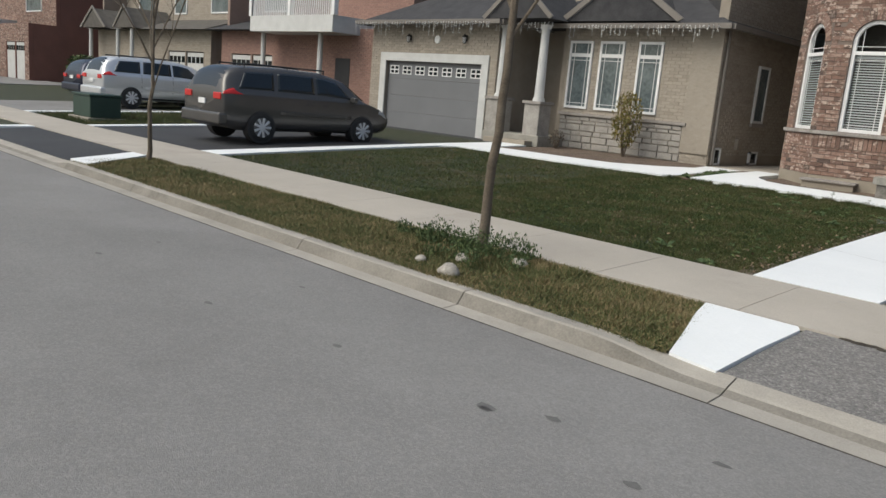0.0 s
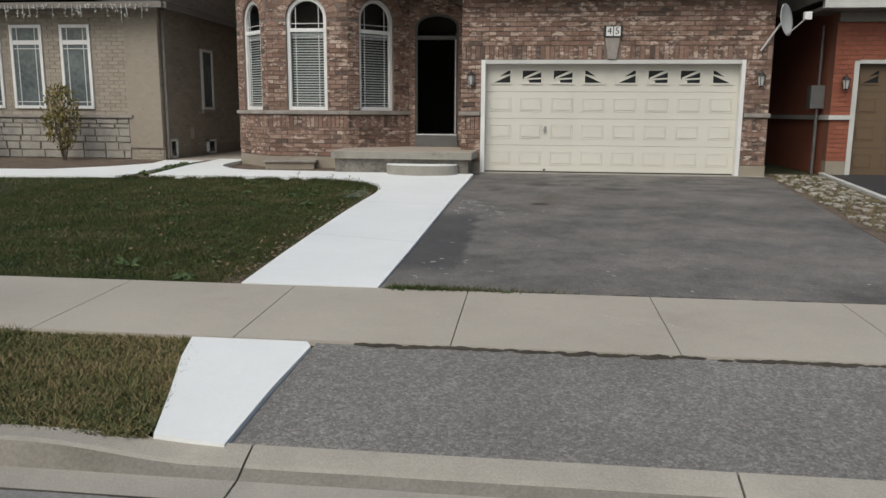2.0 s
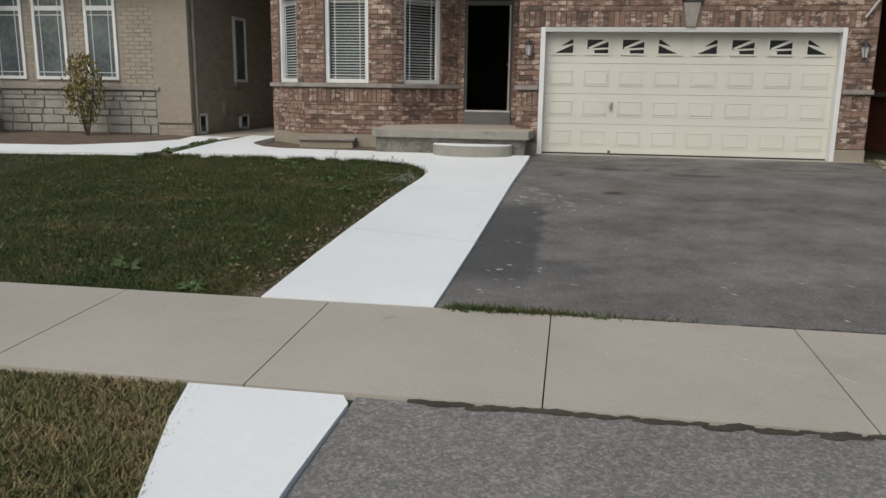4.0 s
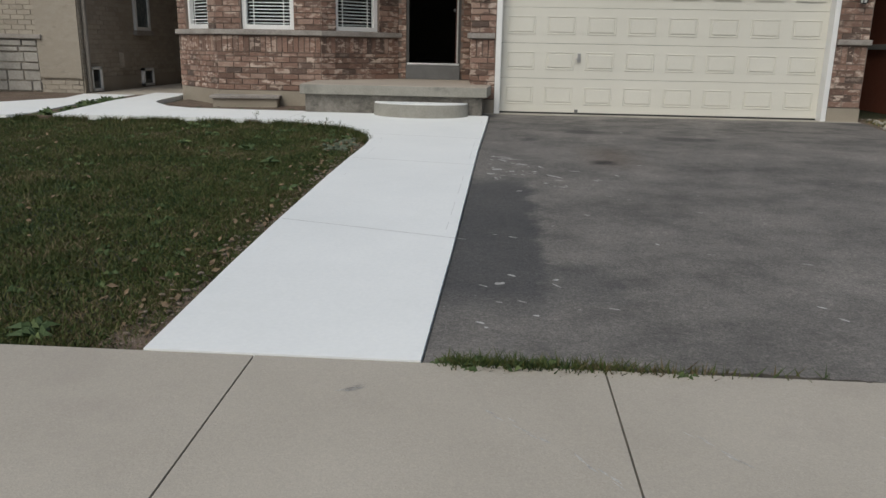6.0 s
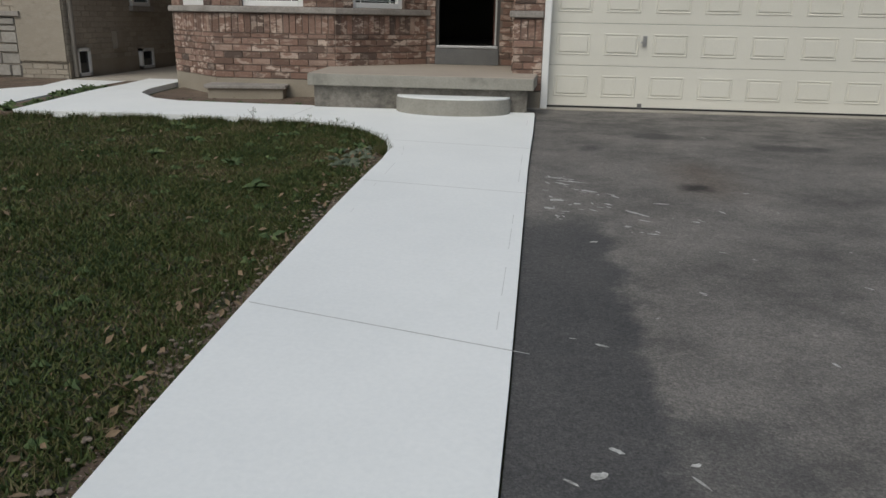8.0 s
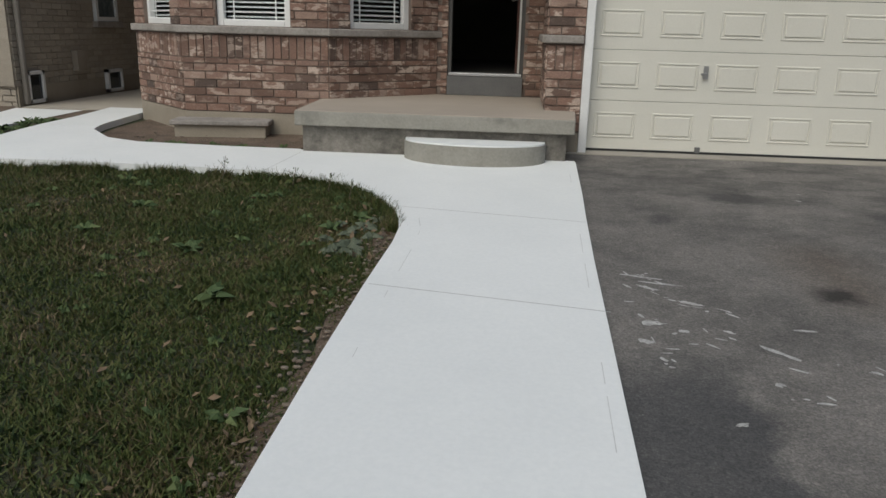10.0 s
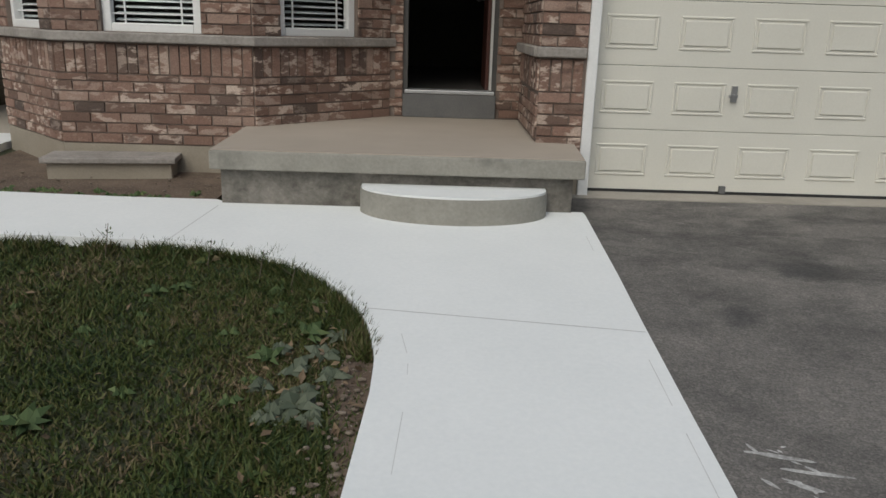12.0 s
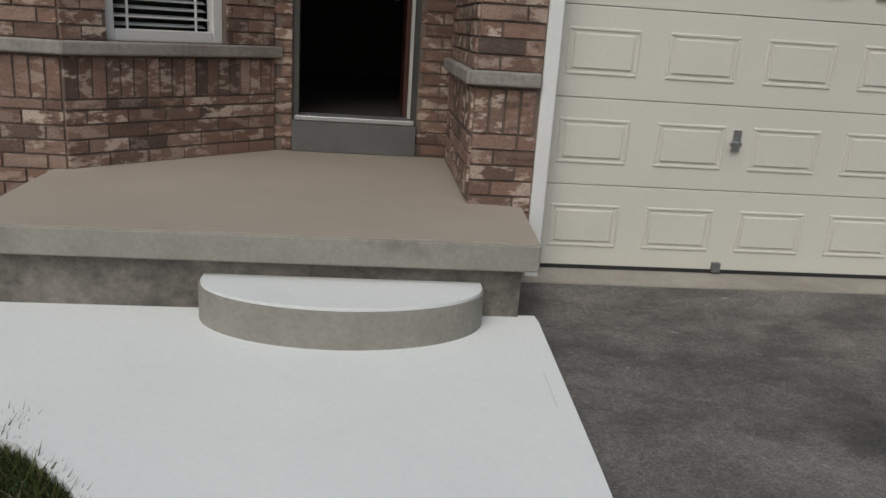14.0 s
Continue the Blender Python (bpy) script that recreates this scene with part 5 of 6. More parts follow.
def build_far_house(name, label, x0, x1, y, brick, wallmat, roofmat, garage, balcony=None, gables=(), posts=(), upper=()):
    h = thing(name, label, "house")
    g0, g1 = garage
    m, w = brick_face(h, (x0, y), (x1, y), 0.0, 3.4, [(g0 - x0, g1 - x0, 0.0, 2.3)], wallmat, brick)
    n = 2
    wd = (g1 - g0) / n
    for k in range(n):
        a = g0 + k * wd
        d = part("garage_door", boxes((a + 0.12, a + wd - 0.12, y + 0.05, y + 0.1, 0, 2.25)), frame_grey, h, "pale garage door")
        for j in range(4):
            c = a + 0.12 + (wd - 0.24) * (j + 0.5) / 4
            part("window", boxes((c - 0.16, c + 0.16, y + 0.035, y + 0.052, 1.75, 2.05)), car_glass, d)
    for c in (g0 + 0.06, g1 - 0.06, (g0 + g1) / 2):
        part("garage_post", boxes((c - 0.06, c + 0.06, y, y + 0.2, 0, 2.3)), wallmat, h)
    m2, w2 = brick_face(h, (x0, y + 1.6), (x1, y + 1.6), 3.4, 6.8, [(a - x0, b - x0, 4.3, 6.0) for a, b in upper], wallmat, brick)
    for a, b in upper:
        plain_window(h, m2, a - x0 + 0.08, b - x0 - 0.08, 4.38, 5.92, 5.4, False)
    part("side_wall", boxes((x0, x0 + 0.2, y + 0.26, y + 9, 0, 6.8)), wallmat, h)
    part("side_wall", boxes((x1 - 0.2, x1, y + 0.26, y + 9, 0, 3.4), (x1 - 0.2, x1, y + 1.86, y + 9, 3.4, 6.8)), wallmat, h)
    bm = bmesh.new()
    extrude_poly(bm, [(x0 - 0.3, y - 0.6, 3.3), (x0 - 0.3, y + 1.59, 4.0), (x0 - 0.3, y + 1.59, 3.3)], ((balcony[0] if balcony else x1 + 0.3) - x0 + 0.3, 0, 0))
    part("skirt_roof", bm, roofmat, h, "shingle skirt roof")
    gable_roof(h, x0, x1, y + 1.6, y + 10, 6.8, 2.4, roofmat)
    for gx, gw in gables:
        front_gable(h, gx, gw, y - 0.9, 3.35, 1.05, roofmat)
    for px in posts:
        bm = bmesh.new()
        tube(bm, (px, y - 0.7, 0.0), (px, y - 0.7, 3.3), 0.12, 0.1, 10)
        part("post", bm, frame_grey, h, "off-white porch post")
    if balcony:
        b0, b1 = balcony
        d = part("balcony", boxes((b0, b1, y - 1.3, y + 1.6, 3.15, 3.75)), frame_grey, h, "off-white balcony deck")
        for k in range(int((b1 - b0) / 0.13)):
            part("baluster", boxes((b0 + 0.05 + k * 0.13, b0 + 0.09 + k * 0.13, y - 1.27, y - 1.23, 3.75, 4.75)), white_paint, d)
        part("railing", boxes((b0, b1, y - 1.3, y - 1.2, 4.75, 4.83)), white_paint, d)
        for k in range(3):
            c = b0 + (b1 - b0) * k / 2
            part("newel", boxes((c - 0.09, c + 0.09, y - 1.32, y - 1.14, 3.75, 5.2)), white_paint, d)
        part("dark_entry", boxes((b1 - 1.4, b1 - 0.5, y - 0.03, y, 0.2, 2.3)), black_plastic, h, "dark entrance door with pale frame")
    return h


def build_right_house():
    h = thing("red_brick_house", "orange-red brick house with brown garage door", "house")
    m, w = brick_face(h, (6.66, 0.6), (12.5, 0.6), 0.28, 3.1, [(0.41, 4.75, 0.0, 2.2)], surface("red_mortar", (0.2, 0.09, 0.06), (0.26, 0.12, 0.08)), red_brick)
    part("footing", boxes((6.66, 7.06, 0.58, 0.8, -0.1, 0.28)), foundation, h, "pale concrete footing")
    garage_door("brown_garage_door", 7.11, 0.72, 4.26, 2.16, brown_door, "brown sectional garage door with sunburst windows", "sunburst", cols=8)
    for d in ((7.03, 7.12, 0.57, 0.75, 0, 2.2), (11.36, 11.45, 0.57, 0.75, 0, 2.2), (7.12, 11.36, 0.57, 0.75, 2.15, 2.22)):
        part("door_trim", boxes(d), frame_grey, h, "pale door trim")
    bevelled(part("ledge", boxes((6.62, 7.02, 0.53, 0.6, 1.08, 1.17)), frame_grey, h, "pale stone band"), 0.01)
    sw = part("side_wall", boxes((6.66, 6.85, 0.86, 12.0, -0.1, 6.4)), red_brick, h)
    part("side_band", boxes((6.62, 6.66, 0.6, 6.0, 1.08, 1.17)), frame_grey, sw)
    lantern("wall_lantern", 6.87, 0.585, 1.82, "neighbour lanterns")
    part("soffit", boxes((6.2, 12.9, 0.15, 1.2, 3.1, 3.16)), eave_brown, h, "taupe soffit")
    part("fascia", boxes((6.66, 12.9, 0.5, 0.58, 2.92, 3.1)), eave_brown, h)
    part("eavestrough", boxes((6.2, 12.9, 0.03, 0.15, 3.12, 3.26)), frame_grey, h, "pale eavestrough")
    bm = bmesh.new()
    extrude_poly(bm, [(6.15, 0.03, 3.26), (6.15, 4.5, 5.2), (6.15, 4.5, 3.26)], (6.8, 0, 0))
    part("roof", bm, roof_brown, h)
    # unseen upper roof and wall, added to keep light off the side passage
    gable_roof(h, 6.66, 12.5, 4.6, 12.0, 6.4, 2.0, roof_brown)
    part("upper_wall", boxes((6.86, 12.5, 4.6, 4.8, 3.1, 6.4)), red_brick, h)
    pipe = thing("gas_meter", "grey gas meter and pipe on the side wall", "gas meter", at=(6.5, 1.0, 0))
    part("meter", boxes((-0.12, 0.14, -0.1, 0.12, 1.3, 1.75)), step_grey, pipe)
    bm = bmesh.new()
    tube(bm, (0.05, 0, 0.0), (0.05, 0, 1.3), 0.03, 0.03)
    tube(bm, (0.05, 0, 1.75), (0.05, 0, 2.9), 0.025, 0.025)
    part("pipe", bm, step_grey, pipe)
    # made-up dark end panels that hold light out of both passages
    tagged(part("wall_passage_end", boxes((5.29, 6.66, 8.0, 8.2, -0.1, 5.0)), interior), "added dark panel that keeps the passage shaded", "wall", kind="structure")
    tagged(part("wall_alley_end", boxes((-7.45, -5.75, 8.0, 8.2, -0.1, 6.0)), interior), "added dark panel that keeps the alley between houses shaded", "wall", kind="structure")


def build_dish():
    d = thing("satellite_dish", "grey satellite dish on an arm at the wall corner", "satellite dish", at=(5.36, -0.35, 2.85))
    bm = bmesh.new()
    n, rings = 24, 6
    prev = None
    q = Euler((radians(82), 0, radians(50))).to_matrix()
    for r in range(1, rings + 1):
        k = r / rings
        ring = [bm.verts.new(q @ Vector((0.25 * k * math.cos(2 * math.pi * i / n), 0.29 * k * math.sin(2 * math.pi * i / n), 0.07 * k * k))) for i in range(n)]
        if prev:
            for i in range(n):
                bm.faces.new((prev[i], prev[(i + 1) % n], ring[(i + 1) % n], ring[i]))
        else:
            bm.faces.new(ring)
        prev = ring
    bowl = part("bowl", bm, dish_grey, d, smooth=True)
    s = bowl.modifiers.new("shell", "SOLIDIFY")
    s.thickness = 0.012
    bm = bmesh.new()
    tube(bm, (0, 0.04, -0.02), (-0.3, 0.14, -0.52), 0.02, 0.02)
    part("mast", bm, dish_grey, d, "grey bent mast")
    tip = Vector((0.34, -0.24, 0.02))
    bm = bmesh.new()
    tube(bm, q @ Vector((0, -0.27, 0.05)), tip, 0.012, 0.012)
    part("feed_arm", bm, dish_grey, d)
    part("receiver", boxes((tip.x - 0.05, tip.x + 0.07, tip.y - 0.05, tip.y + 0.05, tip.z - 0.03, tip.z + 0.1)), white_paint, d, "pale receiver head")


# ---- vehicles ----
def ring_at(base, belt, roof, wb, wm, wr):
    """Half outline of a body section, from the sill over the roof: (x, z)."""
    return [(wb * 0.86, base), (wb, base + 0.12), (wm, (base + belt) * 0.5 + 0.06), (wm * 0.99, belt - 0.04), (wm * 0.965, belt), (wm * 0.965 + (wr - wm * 0.965) * 0.92, roof - 0.1), (wr * 0.86, roof - 0.03), (wr * 0.45, roof), (0.0, roof + 0.005)]


def body_sheet(stations, tall):
    """Smoothed grid of the right half of a body: 64 sections of 41 points."""
    ys = np.linspace(stations[0][0], stations[-1][0], 64)
    cols = np.array([np.interp(ys, [q[0] for q in stations], [q[k] for q in stations]) for k in range(1, 7)])
    for n in range(2):
        cols[:, 1:-1] = 0.25 * cols[:, :-2] + 0.5 * cols[:, 1:-1] + 0.25 * cols[:, 2:]
    sheet = np.zeros((64, 41, 3))
    for a in range(64):
        half = np.array(ring_at(*cols[:, a]))
        for k in (0, 1):
            c = np.interp(np.linspace(0, 8, 41), range(9), half[:, k])
            for n in range(4):
                c[1:-1] = 0.25 * c[:-2] + 0.5 * c[1:-1] + 0.25 * c[2:]
            sheet[a, :, 2 * k] = c * (tall if k else 1.0)
        sheet[a, :, 1] = ys[a]
    return sheet


def build_van(name, label, paint, at, turn, stations, tall=1.0):
    van = thing(name, label, "car", at=at)
    van.rotation_euler = (0, 0, radians(turn))
    sheet = body_sheet(stations, tall)
    y0, y1 = stations[0][0], stations[-1][0]

    def on_body(y, v):
        a, b = (y - y0) / (y1 - y0) * 63, v * 5
        i, j = min(62, max(0, int(a))), min(39, max(0, int(b)))
        fa, fb = a - i, b - j
        return Vector((sheet[i, j] * (1 - fa) + sheet[i + 1, j] * fa) * (1 - fb) + Vector(sheet[i, j + 1] * (1 - fa) + sheet[i + 1, j + 1] * fa) * fb)

    bm = bmesh.new()
    rows = []
    for sec in sheet:
        right = [bm.verts.new(p) for p in sec]
        left = [bm.verts.new((-p[0], p[1], p[2])) for p in sec[:-1]]
        rows.append(right + left[::-1])
    for a, b in zip(rows, rows[1:]):
        for k in range(len(a)):
            j = (k + 1) % len(a)
            bm.faces.new((a[k], a[j], b[j], b[k]))
    bm.faces.new(rows[0])
    bm.faces.new(rows[-1][::-1])
    part("body", bm, paint, van, smooth=True)

    def patch(nm, material, corner, side, lab, out=0.008):
        """A panel that follows the flank: corner is (y rear low, y rear high, y front low, y front high, v low, v high)."""
        ra, rb, fa, fb, va, vb = corner
        b = bmesh.new()
        grid = []
        for q in range(7):
            v = va + (vb - va) * q / 6
            lo, hi = ra + (rb - ra) * q / 6, fa + (fb - fa) * q / 6
            grid.append([on_body(lo + (hi - lo) * n / 10, v) for n in range(11)])
        vs = [[b.verts.new(((p.x + out) * side, p.y, p.z)) for p in g] for g in grid]
        for g, h in zip(vs, vs[1:]):
            for n in range(10):
                b.faces.new((g[n], g[n + 1], h[n + 1], h[n]))
        ob = part(nm, b, material, van, lab, smooth=True)
        shell = ob.modifiers.new("shell", "SOLIDIFY")
        shell.thickness = 0.012
        return ob

    def screen(nm, ya, yb, xa, xb, lab):
        b = bmesh.new()
        vs = []
        for q in range(8):
            y = ya + (yb - ya) * q / 7
            top, w = on_body(y, 7.4), xa + (xb - xa) * q / 7
            vs.append([b.verts.new((w * (n / 5 - 1), y, top.z + 0.012 - 0.05 * abs(n / 5 - 1) ** 3)) for n in range(11)])
        for g, h in zip(vs, vs[1:]):
            for n in range(10):
                b.faces.new((g[n], g[n + 1], h[n + 1], h[n]))
        return part(nm, b, car_glass, van, lab, smooth=True)

    w = stations[2][5]
    for s in (-1, 1):
        patch("side_window", car_glass, (-2.1, -1.86, -1.16, -1.12, 4.1, 5.05), s, "dark tinted glass")
        patch("side_window", car_glass, (-1.05, -1.0, 0.02, 0.02, 4.1, 5.05), s, "dark tinted glass")
        patch("side_window", car_glass, (0.1, 0.1, 1.2, 0.72, 4.1, 5.0), s, "tinted front glass")
        patch("tail_light", tail_red, (-2.49, -2.47, -2.0, -2.22, 3.15, 4.15), s, "red wrap-round tail lamp", 0.012)
        bevelled(part("rear_lens", boxes((min(s * 0.52, s * 0.86), max(s * 0.52, s * 0.86), y0 - 0.03, y0 + 0.06, 0.93 * tall, 1.08 * tall)), tail_red, van, "red tail lamp"), 0.02)
        patch("head_light", dish_grey, (2.1, 2.16, 2.42, 2.36, 2.6, 3.6), s, "clear head lamp")
        patch("sill_trim", black_plastic, (-1.1, -1.1, 1.15, 1.15, 0.35, 0.75), s, "dark sill")
        mir = part("mirror", boxes((min(s * (w - 0.04), s * (w + 0.17)), max(s * (w - 0.04), s * (w + 0.17)), 1.1, 1.22, 1.04 * tall, 1.18 * tall)), paint, van)
        bevelled(mir, 0.03)
        for hy in (-0.25, 0.25):
            bevelled(part("door_handle", boxes((min(s * (w - 0.03), s * (w + 0.012)), max(s * (w - 0.03), s * (w + 0.012)), hy, hy + 0.18, 0.9 * tall, 0.94 * tall)), paint, van), 0.01)
        for dy in (-1.12, 0.06, 1.2):
            patch("door_gap", black_plastic, (dy, dy, dy + 0.012, dy + 0.012, 1.0, 4.0), s, "dark door gap", 0.001)
        patch("side_moulding", paint, (-1.0, -1.0, 1.15, 1.15, 1.75, 2.0), s, "body-coloured moulding", 0.02)
        rail = bmesh.new()
        top = on_body(-0.6, 6.2)
        tube(rail, (s * top.x, -1.8, top.z + 0.045), (s * top.x, 0.5, top.z + 0.045), 0.018, 0.018)
        for py in (-1.78, -0.6, 0.48):
            tube(rail, (s * top.x, py, top.z - 0.04), (s * top.x, py, top.z + 0.045), 0.018, 0.016)
        part("roof_rail", rail, black_plastic, van, "black roof rail")
        for wy in (-1.5, 1.53):
            bm = bmesh.new()
            tube(bm, (s * (w - 0.24), wy, 0.33), (s * (w + 0.006), wy, 0.33), 0.38, 0.38, 28)
            part("wheel_arch", bm, black_plastic, van, "dark wheel arch")
            bm = bmesh.new()
            tube(bm, (s * (w - 0.22), wy, 0.33), (s * (w + 0.012), wy, 0.33), 0.33, 0.33, 28)
            tube(bm, (s * (w + 0.012), wy, 0.33), (s * (w + 0.03), wy, 0.33), 0.32, 0.28, 28)
            ty = part("tyre", bm, rubber, van)
            bm = bmesh.new()
            tube(bm, (s * (w + 0.018), wy, 0.33), (s * (w + 0.032), wy, 0.33), 0.235, 0.225, 24)
            part("rim", bm, step_grey, ty, "shaded wheel disc")
            for k in range(9):
                a = k * 2 * math.pi / 9
                spoke = bmesh.new()
                tube(spoke, (s * (w + 0.036), wy + 0.05 * math.cos(a), 0.33 + 0.05 * math.sin(a)), (s * (w + 0.036), wy + 0.225 * math.cos(a), 0.33 + 0.225 * math.sin(a)), 0.026, 0.034, 6)
                part("spoke", spoke, alloy, ty)
            bm = bmesh.new()
            tube(bm, (s * (w + 0.03), wy, 0.33), (s * (w + 0.06), wy, 0.33), 0.07, 0.05, 14)
            part("hub_cap", bm, alloy, ty, "silver hub cap")
    screen("rear_window", y0 + 0.03, y0 + 0.36, 0.66, 0.6, "dark tinted rear glass")
    screen("windscreen", 1.0, 1.74, 0.62, 0.76, "tinted windscreen")
    bevelled(part("rear_bumper", boxes((-w + 0.06, w - 0.06, y0 - 0.09, y0 + 0.15, 0.36, 0.64)), paint, van), 0.06, 3)
    part("number_plate", boxes((-0.16, 0.16, y0 - 0.03, y0 - 0.005, 0.8, 0.92)), white_paint, van, "pale licence plate")
    return van


VAN = [(-2.5, 0.42, 1.1, 1.12, 0.86, 0.9, 0.84), (-2.38, 0.3, 1.12, 1.55, 0.9, 0.95, 0.72), (-2.05, 0.24, 1.12, 1.72, 0.93, 0.98, 0.74), (-0.75, 0.24, 1.1, 1.76, 0.94, 0.985, 0.76), (0.35, 0.24, 1.08, 1.74, 0.94, 0.985, 0.75), (1.05, 0.24, 1.06, 1.6, 0.94, 0.98, 0.72), (1.72, 0.24, 1.04, 1.12, 0.93, 0.97, 0.8), (2.2, 0.27, 0.9, 0.96, 0.9, 0.93, 0.78), (2.52, 0.34, 0.7, 0.76, 0.8, 0.84, 0.65)]


# ---- trees, shrubs, grass ----
def limb(bm, rng, a, d, length, r, depth):
    steps = 4
    p = Vector(a)
    d = Vector(d).normalized()
    for i in range(steps):
        q = p + d * length / steps
        r2 = r * (1 - 0.5 * (i + 1) / steps)
        tube(bm, p, q, r * (1 - 0.5 * i / steps), r2, 6 if depth > 1 else 4, False)
        if depth > 0 and i > 0:
            for k in range(2):
                side = Vector((rng.gauss(0, 1), rng.gauss(0, 1), rng.uniform(0.2, 1.1))).normalized()
                limb(bm, rng, q, d * 0.55 + side * 0.75, length * rng.uniform(0.45, 0.65), r2 * 0.55, depth - 1)
        p = q
        d = (d + Vector((rng.gauss(0, 0.12), rng.gauss(0, 0.12), 0.08))).normalized()


def build_tree(x, y, seed, clear, height, label, r=0.058, leaves=None):
    rng = random.Random(seed)
    t = thing("street_tree", label, "tree", "street trees", at=(x, y, zg(y)))
    bm = bmesh.new()
    p = Vector((0, 0, -0.05))
    for i in range(8):
        q = Vector((rng.gauss(0, 0.015) + 0.02 * i, rng.gauss(0, 0.015), clear * (i + 1) / 8))
        tube(bm, p, q, r * (1.25 if i == 0 else 1.02 - 0.04 * i), r * (0.98 - 0.04 * i), 10, False)
        p = q
    part("trunk", bm, bark, t, smooth=True)
    bm = bmesh.new()
    for k in range(9):
        a = k * 2.4 + rng.random()
        limb(bm, rng, p + Vector((0, 0, (height - clear) * 0.07 * k - 0.3)), (math.cos(a) * 0.6, math.sin(a) * 0.6, 1.0), (height - clear) * (0.62 - 0.03 * k), r * 0.35, 2)
    limb(bm, rng, p, (0.02, 0, 1), height - clear, r * 0.7, 2)
    crown = part("crown", bm, bark, t, "bare twiggy branches")
    if leaves:
        leaf_cloud(t, rng, (0, 0, clear + 0.8), (1.5, 1.5, 1.5), 2600, 0.11, leaves)
    return t


def leaf_cloud(parent, rng, centre, size, count, leaf, material, name="leaves"):
    verts, faces = [], []
    for i in range(count):
        while True:
            u = Vector((rng.uniform(-1, 1), rng.uniform(-1, 1), rng.uniform(-1, 1)))
            if u.length < 1 and noise.noise(u * 2.1 + Vector(centre)) > -0.12:
                break
        c = Vector(centre) + Vector((u.x * size[0], u.y * size[1], u.z * size[2]))
        e = Euler((rng.uniform(0, 6), rng.uniform(0, 6), rng.uniform(0, 6))).to_matrix()
        l = leaf * rng.uniform(0.5, 1.2)
        j = len(verts)
        verts += [tuple(c + e @ Vector(p)) for p in ((-l, 0, 0), (0, -l * 0.4, 0), (l, 0, 0.1 * l), (0, l * 0.4, 0))]
        faces.append((j, j + 1, j + 2, j + 3))
    me = bpy.data.meshes.new(name)
    me.from_pydata(verts, [], faces)
    me.materials.append(material)
    ob = new(name, me)
    ob.parent = parent
    return ob


def build_shrub(x, y, z0, w, h, label, count=700, material=None, leaf=0.05):
    rng = random.Random(int(abs(x) * 100))
    s = thing("shrub", label, "shrub", at=(x, y, z0))
    bm = bmesh.new()
    for k in range(9):
        a = k * 2.4
        tube(bm, (0.03 * math.cos(a), 0.03 * math.sin(a), 0), (w * 0.6 * math.cos(a), w * 0.6 * math.sin(a), h * rng.uniform(0.6, 1.0)), 0.012, 0.004, 5)
    part("stems", bm, bark, s)
    leaf_cloud(s, rng, (0, 0, h * 0.58), (w, w, h * 0.45), count, leaf, material or weed_leaf)


def scatter_blades(name, label, count, where, height, material, seed, lift=0.0):
    """Grass as one sheet of single blades; where() draws a place or None."""
    rng = random.Random(seed)
    verts = np.empty((count * 3, 3))
    n = 0
    while n < count:
        p = where(rng)
        if p is None:
            continue
        x, y, k = p
        z = zg(y) + lift
        a = rng.uniform(0, 6.283)
        h = height * k * rng.uniform(0.45, 1.35)
        w = 0.0045 + 0.0035 * rng.random()
        lean = max(-0.07, min(0.07, rng.gauss(0, 1.7) * h))
        b = rng.uniform(0, 6.283)
        verts[3 * n] = (x - w * math.cos(a), y - w * math.sin(a), z - 0.01)
        verts[3 * n + 1] = (x + w * math.cos(a), y + w * math.sin(a), z - 0.01)
        verts[3 * n + 2] = (x + lean * math.cos(b), y + lean * math.sin(b), z + h)
        n += 1
    me = bpy.data.meshes.new(name)
    me.from_pydata(verts.tolist(), [], [(3 * i, 3 * i + 1, 3 * i + 2) for i in range(count)])
    me.materials.append(material)
    return tagged(new(name, me), label, "grass", kind="stuff")


def lawn_place(near):
    def where(rng):
        y = rng.uniform(-9.06, -0.3)
        x = -1.45 - rng.random() ** (1.7 if near else 1.0) * (6.0 if near else 11.4)
        if x < -5.0 and y > -1.9 - 0.1 * max(0.0, min(2.6, -6.8 - x)):
            return None
        r = lawn_right(y) if y < -1.8 else None
        if r is None or x > r:
            return None
        d = r - x
        if x < -12.72:
            return None
        bare = 0.09 + 0.22 * noise.noise((x * 1.7, y * 1.7, 4))
        if d < bare and rng.random() < 0.8:
            return None
        k = 0.75 + 0.7 * noise.noise((x * 1.1, y * 1.1, 0))
        if rng.random() > 0.75 + 0.5 * noise.noise((x * 2.3, y * 2.3, 7)):
            return None
        return x, y, max(0.35, k)
    return where


def verge_place(x0, x1):
    def where(rng):
        y = rng.uniform(-11.96, -10.5)
        x = rng.uniform(x0, x1)
        if x > -1.31 + max(0, (-10.55 - y)) * 0.255:
            return None
        k = 0.8 + 0.8 * noise.noise((x * 1.2, y * 1.2, 2))
        if abs(x + 3.8) < 1.2 and abs(y + 10.8) < 0.5:
            k += 0.7
        return x, y, max(0.4, k)
    return where


